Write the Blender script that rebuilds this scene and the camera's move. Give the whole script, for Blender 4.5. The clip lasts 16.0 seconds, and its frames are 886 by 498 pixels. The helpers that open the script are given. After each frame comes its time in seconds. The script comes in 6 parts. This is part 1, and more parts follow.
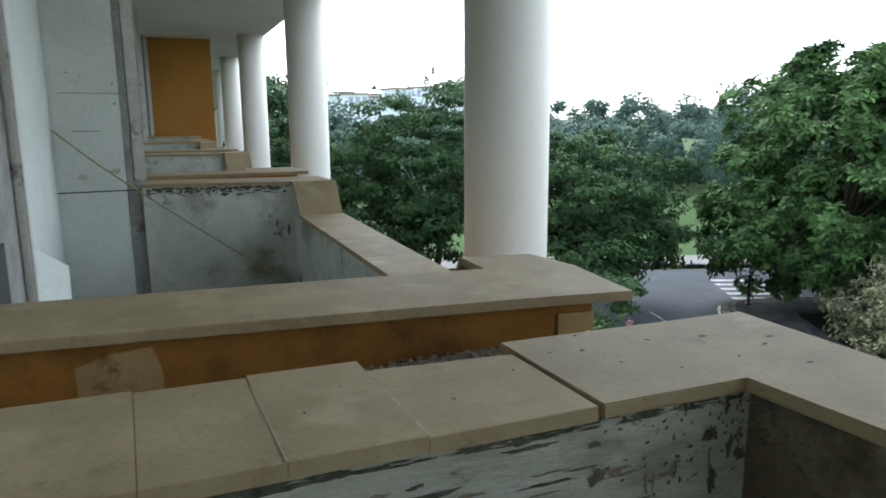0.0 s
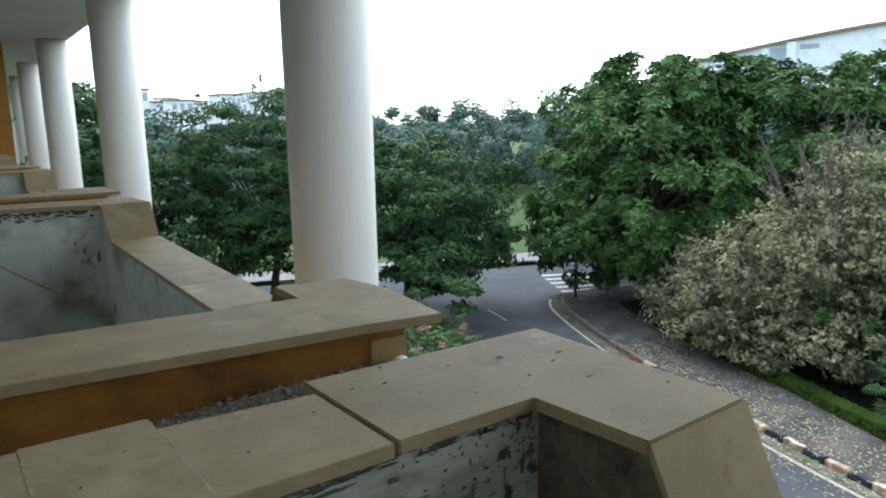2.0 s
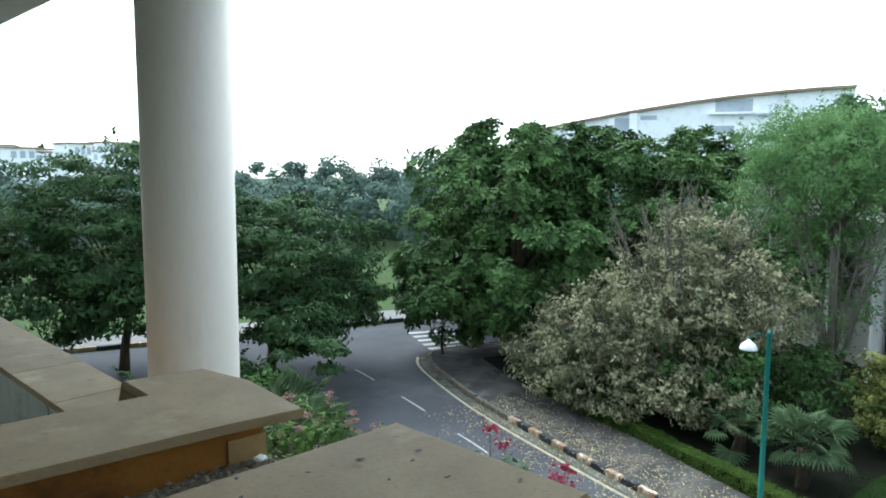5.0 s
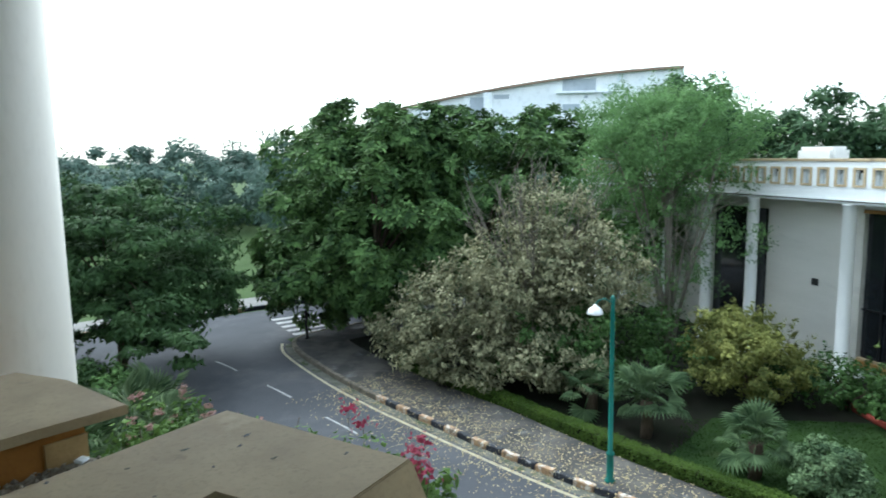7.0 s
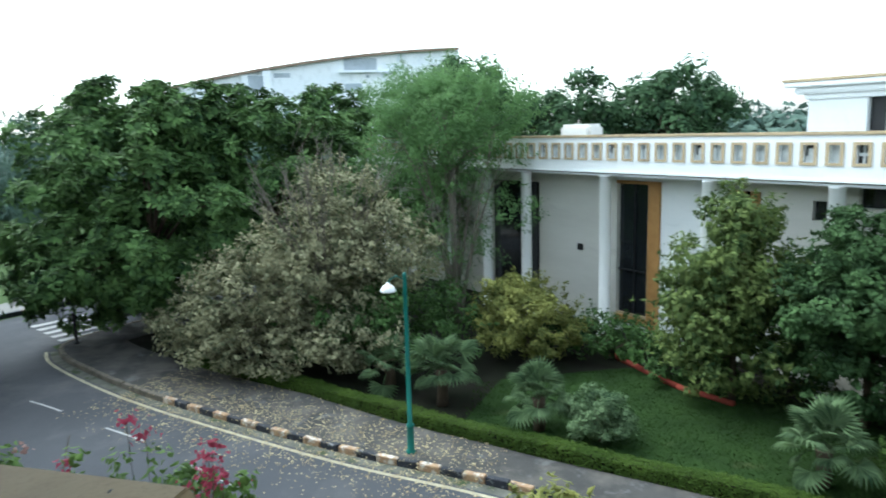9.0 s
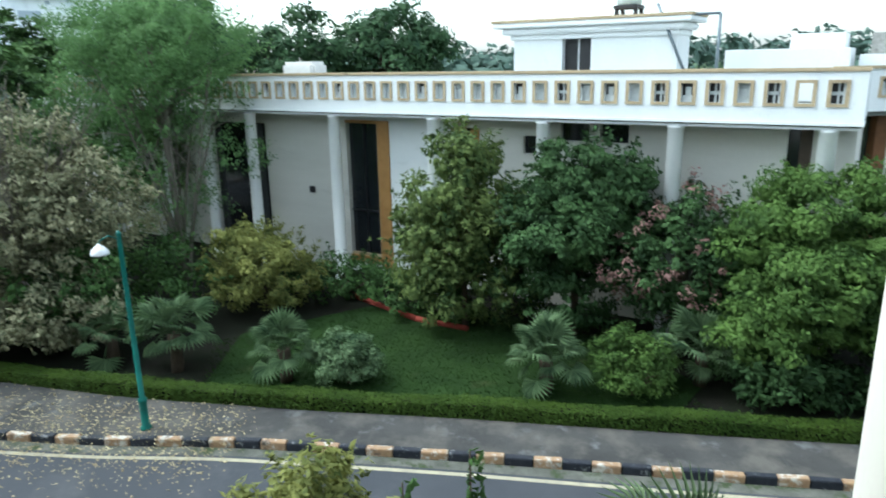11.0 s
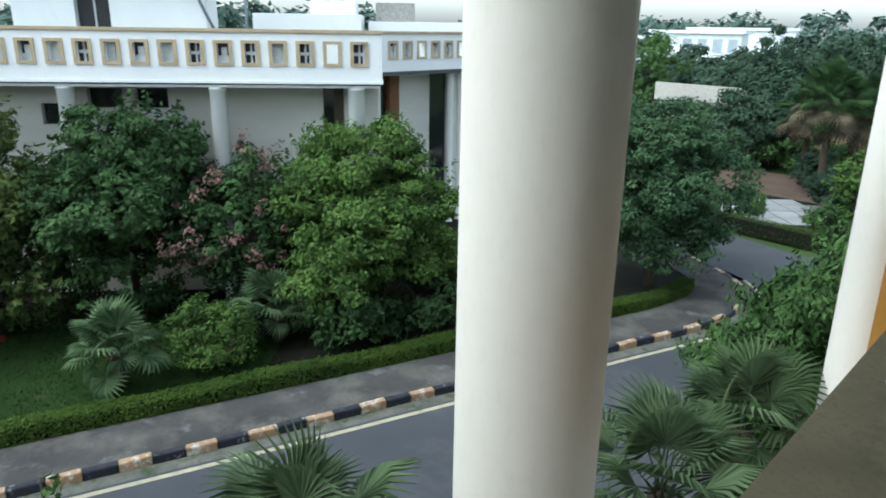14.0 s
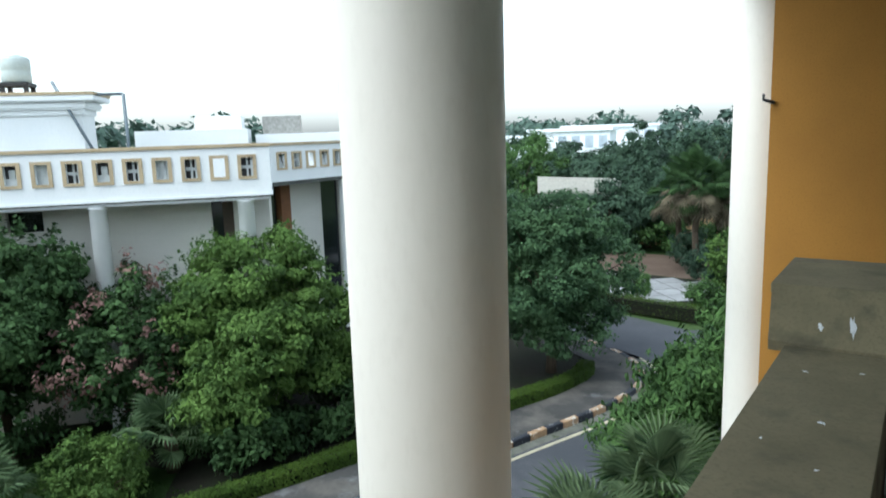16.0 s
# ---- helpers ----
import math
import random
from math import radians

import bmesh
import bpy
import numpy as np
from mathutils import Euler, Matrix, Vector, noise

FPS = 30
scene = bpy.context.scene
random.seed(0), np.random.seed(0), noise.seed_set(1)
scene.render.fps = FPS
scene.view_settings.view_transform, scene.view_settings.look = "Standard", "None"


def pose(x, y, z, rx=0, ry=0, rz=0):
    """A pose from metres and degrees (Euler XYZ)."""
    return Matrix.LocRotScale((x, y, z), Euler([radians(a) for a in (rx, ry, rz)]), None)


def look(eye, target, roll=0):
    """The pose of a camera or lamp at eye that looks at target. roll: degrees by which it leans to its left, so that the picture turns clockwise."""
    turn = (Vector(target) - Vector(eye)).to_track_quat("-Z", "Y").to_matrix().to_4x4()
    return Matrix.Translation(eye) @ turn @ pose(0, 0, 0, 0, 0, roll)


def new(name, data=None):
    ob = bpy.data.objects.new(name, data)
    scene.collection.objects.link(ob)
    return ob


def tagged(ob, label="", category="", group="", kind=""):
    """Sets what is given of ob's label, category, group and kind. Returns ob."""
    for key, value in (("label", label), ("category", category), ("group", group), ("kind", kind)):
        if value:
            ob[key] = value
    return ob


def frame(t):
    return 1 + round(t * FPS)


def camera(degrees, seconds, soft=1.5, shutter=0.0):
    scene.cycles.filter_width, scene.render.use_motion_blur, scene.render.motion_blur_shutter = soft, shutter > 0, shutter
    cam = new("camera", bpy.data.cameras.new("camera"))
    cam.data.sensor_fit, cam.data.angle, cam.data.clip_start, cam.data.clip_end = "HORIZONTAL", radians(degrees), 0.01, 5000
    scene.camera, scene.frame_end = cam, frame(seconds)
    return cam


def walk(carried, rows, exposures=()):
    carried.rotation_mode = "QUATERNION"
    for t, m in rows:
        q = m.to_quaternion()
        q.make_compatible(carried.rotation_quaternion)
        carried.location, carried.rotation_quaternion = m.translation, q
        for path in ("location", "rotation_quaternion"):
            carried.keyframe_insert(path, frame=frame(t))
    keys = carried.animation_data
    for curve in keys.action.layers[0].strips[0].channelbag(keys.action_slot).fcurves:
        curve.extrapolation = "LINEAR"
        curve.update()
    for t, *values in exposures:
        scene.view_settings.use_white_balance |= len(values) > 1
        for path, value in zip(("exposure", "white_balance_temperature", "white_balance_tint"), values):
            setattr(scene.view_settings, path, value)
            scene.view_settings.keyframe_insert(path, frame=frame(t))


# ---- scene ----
# ---- camera and walk ----
cam = camera(65.10, 16.0, soft=1.7, shutter=0.45)
PATH = [
    (0.0, pose(0.000, -0.000, 6.699, 79.16, 0.43, -24.59)),
    (0.5, pose(0.024, -0.010, 6.699, 79.40, 0.82, -26.68)),
    (1.0, pose(0.039, -0.018, 6.705, 79.86, 1.03, -28.42)),
    (1.5, pose(0.057, -0.026, 6.733, 79.21, 1.24, -33.29)),
    (2.0, pose(0.075, -0.046, 6.762, 79.43, 1.03, -37.90)),
    (2.5, pose(0.090, -0.039, 6.780, 79.52, 0.75, -40.52)),
    (3.0, pose(0.102, -0.027, 6.843, 83.29, 0.41, -41.67)),
    (5.5, pose(0.064, -0.099, 6.872, 83.43, -0.25, -50.85)),
    (6.0, pose(0.063, -0.126, 6.879, 82.90, -0.29, -53.21)),
    (6.5, pose(0.096, -0.163, 6.892, 82.06, -0.07, -55.94)),
    (7.0, pose(0.097, -0.181, 6.874, 82.27, 0.88, -60.08)),
    (7.5, pose(0.127, -0.180, 6.883, 82.72, 1.45, -63.91)),
    (8.0, pose(0.124, -0.180, 6.884, 82.52, 1.40, -68.23)),
    (8.5, pose(0.139, -0.180, 6.884, 81.38, 1.46, -72.48)),
    (11.0, pose(0.677, -0.023, 6.846, 74.93, 1.05, -99.80)),
    (11.5, pose(0.809, -0.035, 6.797, 72.76, 0.03, -104.69)),
    (12.0, pose(0.872, -0.067, 6.733, 71.42, -1.10, -112.75)),
    (12.5, pose(0.934, -0.044, 6.659, 71.00, -0.67, -122.48)),
    (13.0, pose(0.958, -0.046, 6.662, 71.30, -1.03, -128.25)),
    (13.5, pose(0.967, -0.049, 6.678, 71.69, -1.02, -133.05)),
    (14.0, pose(0.979, -0.034, 6.689, 72.29, -0.80, -136.11)),
    (14.5, pose(0.957, -0.050, 6.688, 73.71, 0.07, -139.57)),
    (15.0, pose(0.956, -0.066, 6.684, 74.88, 0.77, -143.07)),
    (15.5, pose(0.949, -0.062, 6.683, 76.99, 1.31, -144.82)),
    (16.0, pose(0.936, -0.048, 6.681, 80.54, 1.82, -145.12)),
]
EXPOSURES = [(0.0, 0.4, 5850, 4), (3.0, 0.3, 5800, 2), (5.5, 0.3, 5800, 0), (8.5, 0.25, 5800, -1), (11.0, 0.1, 5760, -2), (13.5, -0.2, 5800, 0), (16.0, -0.12, 5850, 2)]
walk(cam, PATH, EXPOSURES)

# ---- world and sun: a bright, hazy, overcast evening ----
world = bpy.data.worlds.new("world")
scene.world = world
world.use_nodes = True
wn, wl = world.node_tree.nodes, world.node_tree.links
sky = wn.new("ShaderNodeTexSky")
sky.sky_type = "NISHITA"
sky.sun_disc = False
sky.sun_elevation = radians(55.4)
sky.sun_rotation = radians(21.3)
sky.air_density, sky.dust_density, sky.ozone_density = 1.0, 2.2, 1.0
haze = wn.new("ShaderNodeHueSaturation")
haze.inputs["Saturation"].default_value = 0.32
wl.new(sky.outputs[0], haze.inputs["Color"])
wl.new(haze.outputs[0], wn["Background"].inputs["Color"])
wn["Background"].inputs["Strength"].default_value = 0.45
sun = new("sun", bpy.data.lights.new("sun", "SUN"))
sun.data.energy, sun.data.angle, sun.data.color = 1.6, radians(40), (1.0, 0.97, 0.92)
sun.matrix_world = look((7.0, 18.0, 28.0), (0, 0, 0))

# ---- materials ----
def material(name, base, other=None, scale=3.0, detail=6.0, rough=0.8, bump=0.15, bump_scale=40.0, stain=None,
             stain_scale=1.5, stain_at=(0.55, 0.68), metal=0.0, island=0.0, vary=0.0, stretch=(1, 1, 1), gloss=None, second=None, grain=0.75):
    """A procedural surface: two tones by coarse noise, fine grain in colour and relief, and stains with ragged edges."""
    m = bpy.data.materials.new(name)
    m.use_nodes = True
    n, l = m.node_tree.nodes, m.node_tree.links
    b = n["Principled BSDF"]
    b.inputs["Roughness"].default_value, b.inputs["Metallic"].default_value = rough, metal
    b.inputs["Specular IOR Level"].default_value = (0.15 if rough > 0.82 else 0.4) if gloss is None else gloss
    tc, mp = n.new("ShaderNodeNewGeometry"), n.new("ShaderNodeMapping")
    mp.inputs["Scale"].default_value = stretch
    l.new(tc.outputs["Position"], mp.inputs["Vector"])

    def noise_at(s, d=detail, r=0.6):
        t = n.new("ShaderNodeTexNoise")
        t.inputs["Scale"].default_value, t.inputs["Detail"].default_value, t.inputs["Roughness"].default_value = s, d, r
        l.new(mp.outputs[0], t.inputs["Vector"])
        return t.outputs["Fac"]

    def mixed(fac, a, c):
        x = n.new("ShaderNodeMix")
        x.data_type = "RGBA"
        l.new(fac, x.inputs[0])
        for sock, v in ((x.inputs[6], a), (x.inputs[7], c)):
            if isinstance(v, tuple):
                sock.default_value = (*v, 1)
            else:
                l.new(v, sock)
        return x.outputs[2]

    def ramp(fac, lo, hi):
        r = n.new("ShaderNodeMapRange")
        r.inputs[1].default_value, r.inputs[2].default_value = lo, hi
        l.new(fac, r.inputs[0])
        return r.outputs[0]

    other = other or tuple(c * 0.8 for c in base)
    colour = mixed(ramp(noise_at(scale), 0.35, 0.65), base, other)
    fine = noise_at(bump_scale)
    colour = mixed(ramp(fine, 0.5, 0.9), colour, tuple(c * grain for c in other))
    if stain:
        colour = mixed(ramp(noise_at(stain_scale, 9, 0.7), *stain_at), colour, stain)
    if second:
        colour = mixed(ramp(noise_at(stain_scale * 0.6 + 0.37, 8, 0.62), second[1], second[2]), colour, second[0])
    if island or vary:
        src = tc.outputs["Random Per Island"] if island else n.new("ShaderNodeObjectInfo").outputs["Random"]
        h = n.new("ShaderNodeHueSaturation")
        amount = island or vary
        r = n.new("ShaderNodeMapRange")
        r.inputs[3].default_value, r.inputs[4].default_value = 1 - amount, 1 + amount
        l.new(src, r.inputs[0])
        l.new(r.outputs[0], h.inputs["Value"])
        l.new(colour, h.inputs["Color"])
        colour = h.outputs[0]
    l.new(colour, b.inputs["Base Color"])
    if bump:
        bp = n.new("ShaderNodeBump")
        bp.inputs["Strength"].default_value, bp.inputs["Distance"].default_value = bump, 0.02
        l.new(fine, bp.inputs["Height"])
        l.new(bp.outputs[0], b.inputs["Normal"])
    return m


def foliage(name, light, dark, through_light=0.14, spread=0.26):
    """Leaves: each leaf has its own tone between two greens, and lets some light through."""
    m = bpy.data.materials.new(name)
    m.use_nodes = True
    n, l = m.node_tree.nodes, m.node_tree.links
    b = n["Principled BSDF"]
    b.inputs["Roughness"].default_value = 0.55
    b.inputs["Specular IOR Level"].default_value = 0.07
    g = n.new("ShaderNodeNewGeometry")
    x = n.new("ShaderNodeMix")
    x.data_type = "RGBA"
    # Clump noise and near-black dark tones put the gap shade into leaf colour.
    t = n.new("ShaderNodeTexNoise")
    t.inputs["Scale"].default_value, t.inputs["Detail"].default_value = 1.3, 4.0
    l.new(g.outputs["Position"], t.inputs["Vector"])
    a = n.new("ShaderNodeMath")
    a.operation = "MULTIPLY_ADD"
    a.inputs[1].default_value, a.inputs[2].default_value = spread, 0.5 - spread / 2 - 0.0
    l.new(g.outputs["Random Per Island"], a.inputs[0])
    s = n.new("ShaderNodeMath")
    s.operation = "MULTIPLY_ADD"
    s.use_clamp = True
    s.inputs[1].default_value = 1.5
    l.new(t.outputs["Fac"], s.inputs[0])
    c = n.new("ShaderNodeMath")
    c.operation = "SUBTRACT"
    c.inputs[1].default_value = 0.80
    l.new(a.outputs[0], c.inputs[0])
    l.new(c.outputs[0], s.inputs[2])
    l.new(s.outputs[0], x.inputs[0])
    x.inputs[6].default_value, x.inputs[7].default_value = (*dark, 1), (*light, 1)
    l.new(x.outputs[2], b.inputs["Base Color"])
    tr = n.new("ShaderNodeBsdfTranslucent")
    l.new(x.outputs[2], tr.inputs["Color"])
    mix = n.new("ShaderNodeMixShader")
    mix.inputs[0].default_value = through_light
    l.new(b.outputs[0], mix.inputs[1])
    l.new(tr.outputs[0], mix.inputs[2])
    l.new(mix.outputs[0], n["Material Output"].inputs["Surface"])
    return m


STONE = material("brown_coping_stone", (0.365, 0.285, 0.168), (0.27, 0.206, 0.122), 4.5, 9, 0.6, 0.06, 90, stain=(0.15, 0.11, 0.075), stain_scale=7, stain_at=(0.60, 0.76), vary=0.08, grain=0.82, second=((0.42, 0.34, 0.215), 0.56, 0.72), gloss=0.12)
STONE_GREY = material("grey_brown_coping_stone", (0.275, 0.238, 0.15), (0.205, 0.178, 0.112), 4, 8, 0.8, 0.09, 90, stain=(0.34, 0.31, 0.24), stain_scale=9, stain_at=(0.66, 0.76), vary=0.06, gloss=0.1, second=((0.15, 0.135, 0.09), 0.54, 0.7))
PLASTER = material("stained_white_plaster", (0.56, 0.57, 0.51), (0.42, 0.43, 0.38), 2.2, 8, 0.9, 0.25, 60, stain=(0.075, 0.07, 0.05), stain_scale=3.4, stain_at=(0.595, 0.68), second=((0.19, 0.175, 0.12), 0.50, 0.70))
PLASTER_PEEL = material("peeling_stained_plaster", (0.50, 0.50, 0.42), (0.34, 0.34, 0.275), 3.5, 9, 0.9, 0.35, 45, stain=(0.10, 0.10, 0.085), stain_scale=4.2, stain_at=(0.61, 0.66), second=((0.25, 0.24, 0.18), 0.54, 0.68), stretch=(1, 1, 3.2))
# Stained plaster, its brown darkened further to carry the corner's shade.
PLASTER_BROWN = material("brown_stained_and_shaded_plaster", (0.215, 0.175, 0.115), (0.12, 0.095, 0.062), 3.4, 9, 0.9, 0.25, 60, stain=(0.035, 0.028, 0.02), stain_scale=4.1, stain_at=(0.50, 0.66))
MOULD = material("black_green_mould", (0.05, 0.05, 0.038), (0.13, 0.125, 0.095), 30, 6, 0.95, 0.3, 120)
MOULD_BROWN = material("brown_damp_streaks", (0.25, 0.22, 0.16), (0.17, 0.145, 0.105), 12, 6, 0.95, 0.2, 90)
PLASTER_CLEAN = material("grey_white_plaster", (0.66, 0.675, 0.62), (0.56, 0.575, 0.53), 1.6, 7, 0.9, 0.15, 70, stain=(0.20, 0.19, 0.16), stain_scale=2.2, stain_at=(0.64, 0.80))
CEMENT = material("rough_grey_cement", (0.36, 0.355, 0.33), (0.24, 0.235, 0.215), 9, 9, 0.95, 0.5, 55, stain=(0.12, 0.11, 0.1), stain_scale=5, stain_at=(0.6, 0.72))
MORTAR = material("pale_cement_mortar", (0.58, 0.56, 0.50), (0.46, 0.44, 0.39), 9, 8, 0.95, 0.4, 80, stain=(0.16, 0.15, 0.12), stain_scale=6, stain_at=(0.60, 0.70))
JOINT = material("pale_joint_mortar", (0.47, 0.43, 0.34), (0.33, 0.29, 0.21), 40, 6, 0.95, 0.3, 120)
ORANGE = material("faded_orange_paint", (0.38, 0.175, 0.042), (0.29, 0.13, 0.034), 2.5, 7, 0.85, 0.08, 70, stain=(0.12, 0.062, 0.024), stain_scale=3, stain_at=(0.50, 0.72), grain=0.85)
ORANGE_CLEAN = material("plain_orange_paint", (0.375, 0.178, 0.028), (0.33, 0.155, 0.024), 1.2, 5, 0.8, 0.08, 50)
OCHRE = material("ochre_patch_paint", (0.48, 0.34, 0.16), (0.40, 0.27, 0.12), 5, 7, 0.85, 0.15, 60, stain=(0.2, 0.11, 0.04), stain_scale=6, stain_at=(0.58, 0.68))
COLUMN = material("cream_white_column_paint", (0.69, 0.655, 0.58), (0.65, 0.61, 0.53), 1.1, 3, 0.6, 0.015, 25, stain=(0.55, 0.50, 0.43), stain_scale=1.7, stain_at=(0.58, 0.85), stretch=(1, 1, 0.35), grain=0.96)
SOFFIT = material("white_soffit_paint", (0.72, 0.72, 0.68), (0.64, 0.64, 0.6), 0.8, 5, 0.85, 0.06, 30)
ALGAE = material("yellow_green_damp", (0.36, 0.37, 0.24), (0.45, 0.46, 0.36), 30, 6, 0.9, 0.1, 60)
GRAVEL = material("grey_gravel", (0.50, 0.45, 0.36), (0.27, 0.24, 0.195), 45, 4, 0.95, 0.6, 120, island=0.3)
ASPHALT = material("worn_asphalt", (0.075, 0.08, 0.09), (0.06, 0.065, 0.074), 0.5, 7, 0.9, 0.3, 130, stain=(0.115, 0.117, 0.122), stain_scale=0.35, stain_at=(0.52, 0.75))
GUTTER = material("dusty_gutter", (0.16, 0.16, 0.14), (0.09, 0.095, 0.08), 2.5, 8, 0.95, 0.4, 60, stain=(0.055, 0.075, 0.035), stain_scale=2.0, stain_at=(0.52, 0.62))
PAVING = material("dark_concrete_pavement", (0.078, 0.077, 0.074), (0.052, 0.052, 0.051), 0.9, 8, 0.9, 0.3, 90, stain=(0.20, 0.21, 0.215), stain_scale=1.3, stain_at=(0.56, 0.74), second=((0.125, 0.118, 0.105), 0.45, 0.65))
YARD_SLAB = material("pale_yard_slabs", (0.30, 0.31, 0.31), (0.24, 0.245, 0.25), 1.2, 7, 0.9, 0.2, 60, vary=0.1)
PAVING_PALE = material("pale_pavement", (0.22, 0.22, 0.21), None, 1.2, 7, 0.9, 0.2, 60)
KERB_BLACK = material("worn_black_kerb_paint", (0.014, 0.018, 0.028), (0.028, 0.032, 0.042), 8, 7, 0.7, 0.3, 60, stain=(0.34, 0.35, 0.35), stain_scale=6, stain_at=(0.58, 0.68))
KERB_YELLOW = material("worn_yellow_kerb_paint", (0.41, 0.27, 0.15), (0.31, 0.205, 0.125), 8, 7, 0.8, 0.5, 40, stain=(0.58, 0.56, 0.50), stain_scale=6, stain_at=(0.50, 0.60), second=((0.12, 0.10, 0.08), 0.60, 0.70))
KERB_BARE = material("bare_dusty_kerb_stone", (0.20, 0.18, 0.145), (0.12, 0.11, 0.09), 5, 8, 0.9, 0.4, 60, stain=(0.30, 0.26, 0.18), stain_scale=3, stain_at=(0.58, 0.68))
LINE_YELLOW = material("faded_yellow_road_line", (0.48, 0.44, 0.30), (0.33, 0.31, 0.24), 3, 8, 0.85, 0.15, 90, stain=(0.14, 0.14, 0.135), stain_scale=5, stain_at=(0.60, 0.68))
LINE_WHITE = material("faded_white_road_line", (0.42, 0.43, 0.43), (0.3, 0.31, 0.31), 3, 8, 0.85, 0.15, 90, stain=(0.15, 0.15, 0.155), stain_scale=5, stain_at=(0.62, 0.70))
GRASS = material("lawn_grass", (0.027, 0.057, 0.013), (0.017, 0.038, 0.009), 1.1, 9, 0.95, 0.8, 160, stain=(0.075, 0.075, 0.035), stain_scale=0.8, stain_at=(0.60, 0.78))
FIELD = material("pale_green_field", (0.058, 0.095, 0.03), (0.04, 0.07, 0.022), 0.25, 7, 0.95, 0.5, 60)
RED_SOIL = material("bare_reddish_soil", (0.125, 0.092, 0.07), (0.09, 0.064, 0.048), 0.8, 8, 0.95, 0.5, 40)
# Soil kept near black so its colour carries the shade under shrubs.
EARTH = material("near_black_soil_and_shade", (0.016, 0.015, 0.011), (0.012, 0.016, 0.008), 1.5, 8, 0.95, 0.7, 60)
WHITE_WALL = material("white_building_paint", (0.83, 0.85, 0.84), (0.77, 0.80, 0.80), 0.5, 6, 0.8, 0.015, 25, stain=(0.58, 0.60, 0.58), stain_scale=0.9, stain_at=(0.62, 0.85), stretch=(1, 1, 0.5), grain=0.94)
# Whiter copy of WHITE_WALL: the stronger light on the columns is in the paint.
COLUMN_WHITE = material("light_lifted_column_white", (0.90, 0.91, 0.89), (0.84, 0.86, 0.85), 0.8, 6, 0.7, 0.02, 25, stain=(0.6, 0.61, 0.57), stain_scale=1.6, stain_at=(0.62, 0.82), grain=0.95)
GREY_WALL = material("pale_grey_textured_wall", (0.74, 0.73, 0.67), (0.67, 0.66, 0.60), 0.6, 6, 0.9, 0.03, 30, stain=(0.52, 0.51, 0.46), stain_scale=0.8, stain_at=(0.60, 0.85), stretch=(0.5, 0.5, 2.5), grain=0.93)
PALE_WALL = material("white_weathered_wall", (0.86, 0.88, 0.87), (0.78, 0.81, 0.81), 0.5, 7, 0.9, 0.03, 30, stain=(0.56, 0.59, 0.58), stain_scale=0.7, stain_at=(0.56, 0.85), stretch=(0.8, 0.8, 1.6), grain=0.93)
DARK_STRIP = material("patchy_dark_grey", (0.14, 0.15, 0.13), (0.09, 0.09, 0.085), 2, 7, 0.9, 0.15, 30, stain=(0.4, 0.42, 0.4), stain_scale=1.5, stain_at=(0.60, 0.75))
TAN_TRIM = material("tan_painted_trim", (0.52, 0.42, 0.27), (0.42, 0.335, 0.215), 3, 7, 0.85, 0.12, 50, stain=(0.12, 0.10, 0.08), stain_scale=1.3, stain_at=(0.60, 0.72))
LOUVRE_GREY = material("grey_perforated_insert", (0.56, 0.59, 0.58), (0.44, 0.47, 0.47), 5, 6, 0.8, 0.2, 60)
# Near black: paints the shade inside openings and holes; also colours the tank stand.
NEAR_BLACK = material("near_black_fill", (0.02, 0.021, 0.022), (0.03, 0.03, 0.03), 3, 3, 0.6, 0.0, 20)
DARK_GLASS = material("dark_window_glass", (0.012, 0.015, 0.018), (0.02, 0.024, 0.028), 0.7, 3, 0.08, 0.0, 20, gloss=0.7)
TIMBER = material("orange_brown_door_frame", (0.44, 0.24, 0.08), (0.36, 0.19, 0.06), 4, 6, 0.6, 0.1, 60)
RED_BROWN = material("red_brown_jamb_paint", (0.24, 0.11, 0.045), (0.18, 0.08, 0.035), 4, 6, 0.7, 0.1, 60)
JAMB_SHADE = material("shade_brown_jamb", (0.09, 0.065, 0.045), (0.06, 0.045, 0.03), 4, 6, 0.6, 0.1, 60)
GREEN_METAL = material("green_painted_metal", (0.012, 0.16, 0.125), (0.01, 0.12, 0.095), 5, 5, 0.45, 0.05, 60)
LAMP_WHITE = material("white_enamel_lamp_shade", (0.85, 0.87, 0.88), (0.8, 0.82, 0.83), 4, 3, 0.35, 0.0, 30)
BLACK_METAL = material("black_painted_metal", (0.02, 0.021, 0.023), None, 4, 4, 0.5, 0.05, 40)
STEEL = material("galvanised_steel", (0.20, 0.24, 0.26), (0.14, 0.17, 0.19), 6, 4, 0.5, 0.05, 40, metal=0.5)
TANK_GREY = material("grey_green_tank_plastic", (0.50, 0.56, 0.53), (0.42, 0.47, 0.45), 3, 5, 0.6, 0.03, 30)
TANK_WHITE = material("white_tank_plastic", (0.78, 0.77, 0.73), (0.7, 0.68, 0.64), 2, 4, 0.55, 0.03, 30)
RED_EDGE = material("red_painted_edging", (0.30, 0.06, 0.04), (0.22, 0.05, 0.035), 4, 6, 0.85, 0.2, 50)
ROPE = material("yellow_green_twisted_rope", (0.48, 0.46, 0.15), (0.12, 0.125, 0.04), 160, 2, 0.85, 0.4, 200)
BARK = material("brown_grey_bark", (0.11, 0.085, 0.06), (0.06, 0.048, 0.035), 6, 8, 0.95, 0.7, 40, stretch=(3, 3, 0.6))
BARK_PALE = material("pale_grey_bark", (0.22, 0.20, 0.165), (0.14, 0.125, 0.10), 6, 8, 0.95, 0.6, 40, stretch=(3, 3, 0.6))
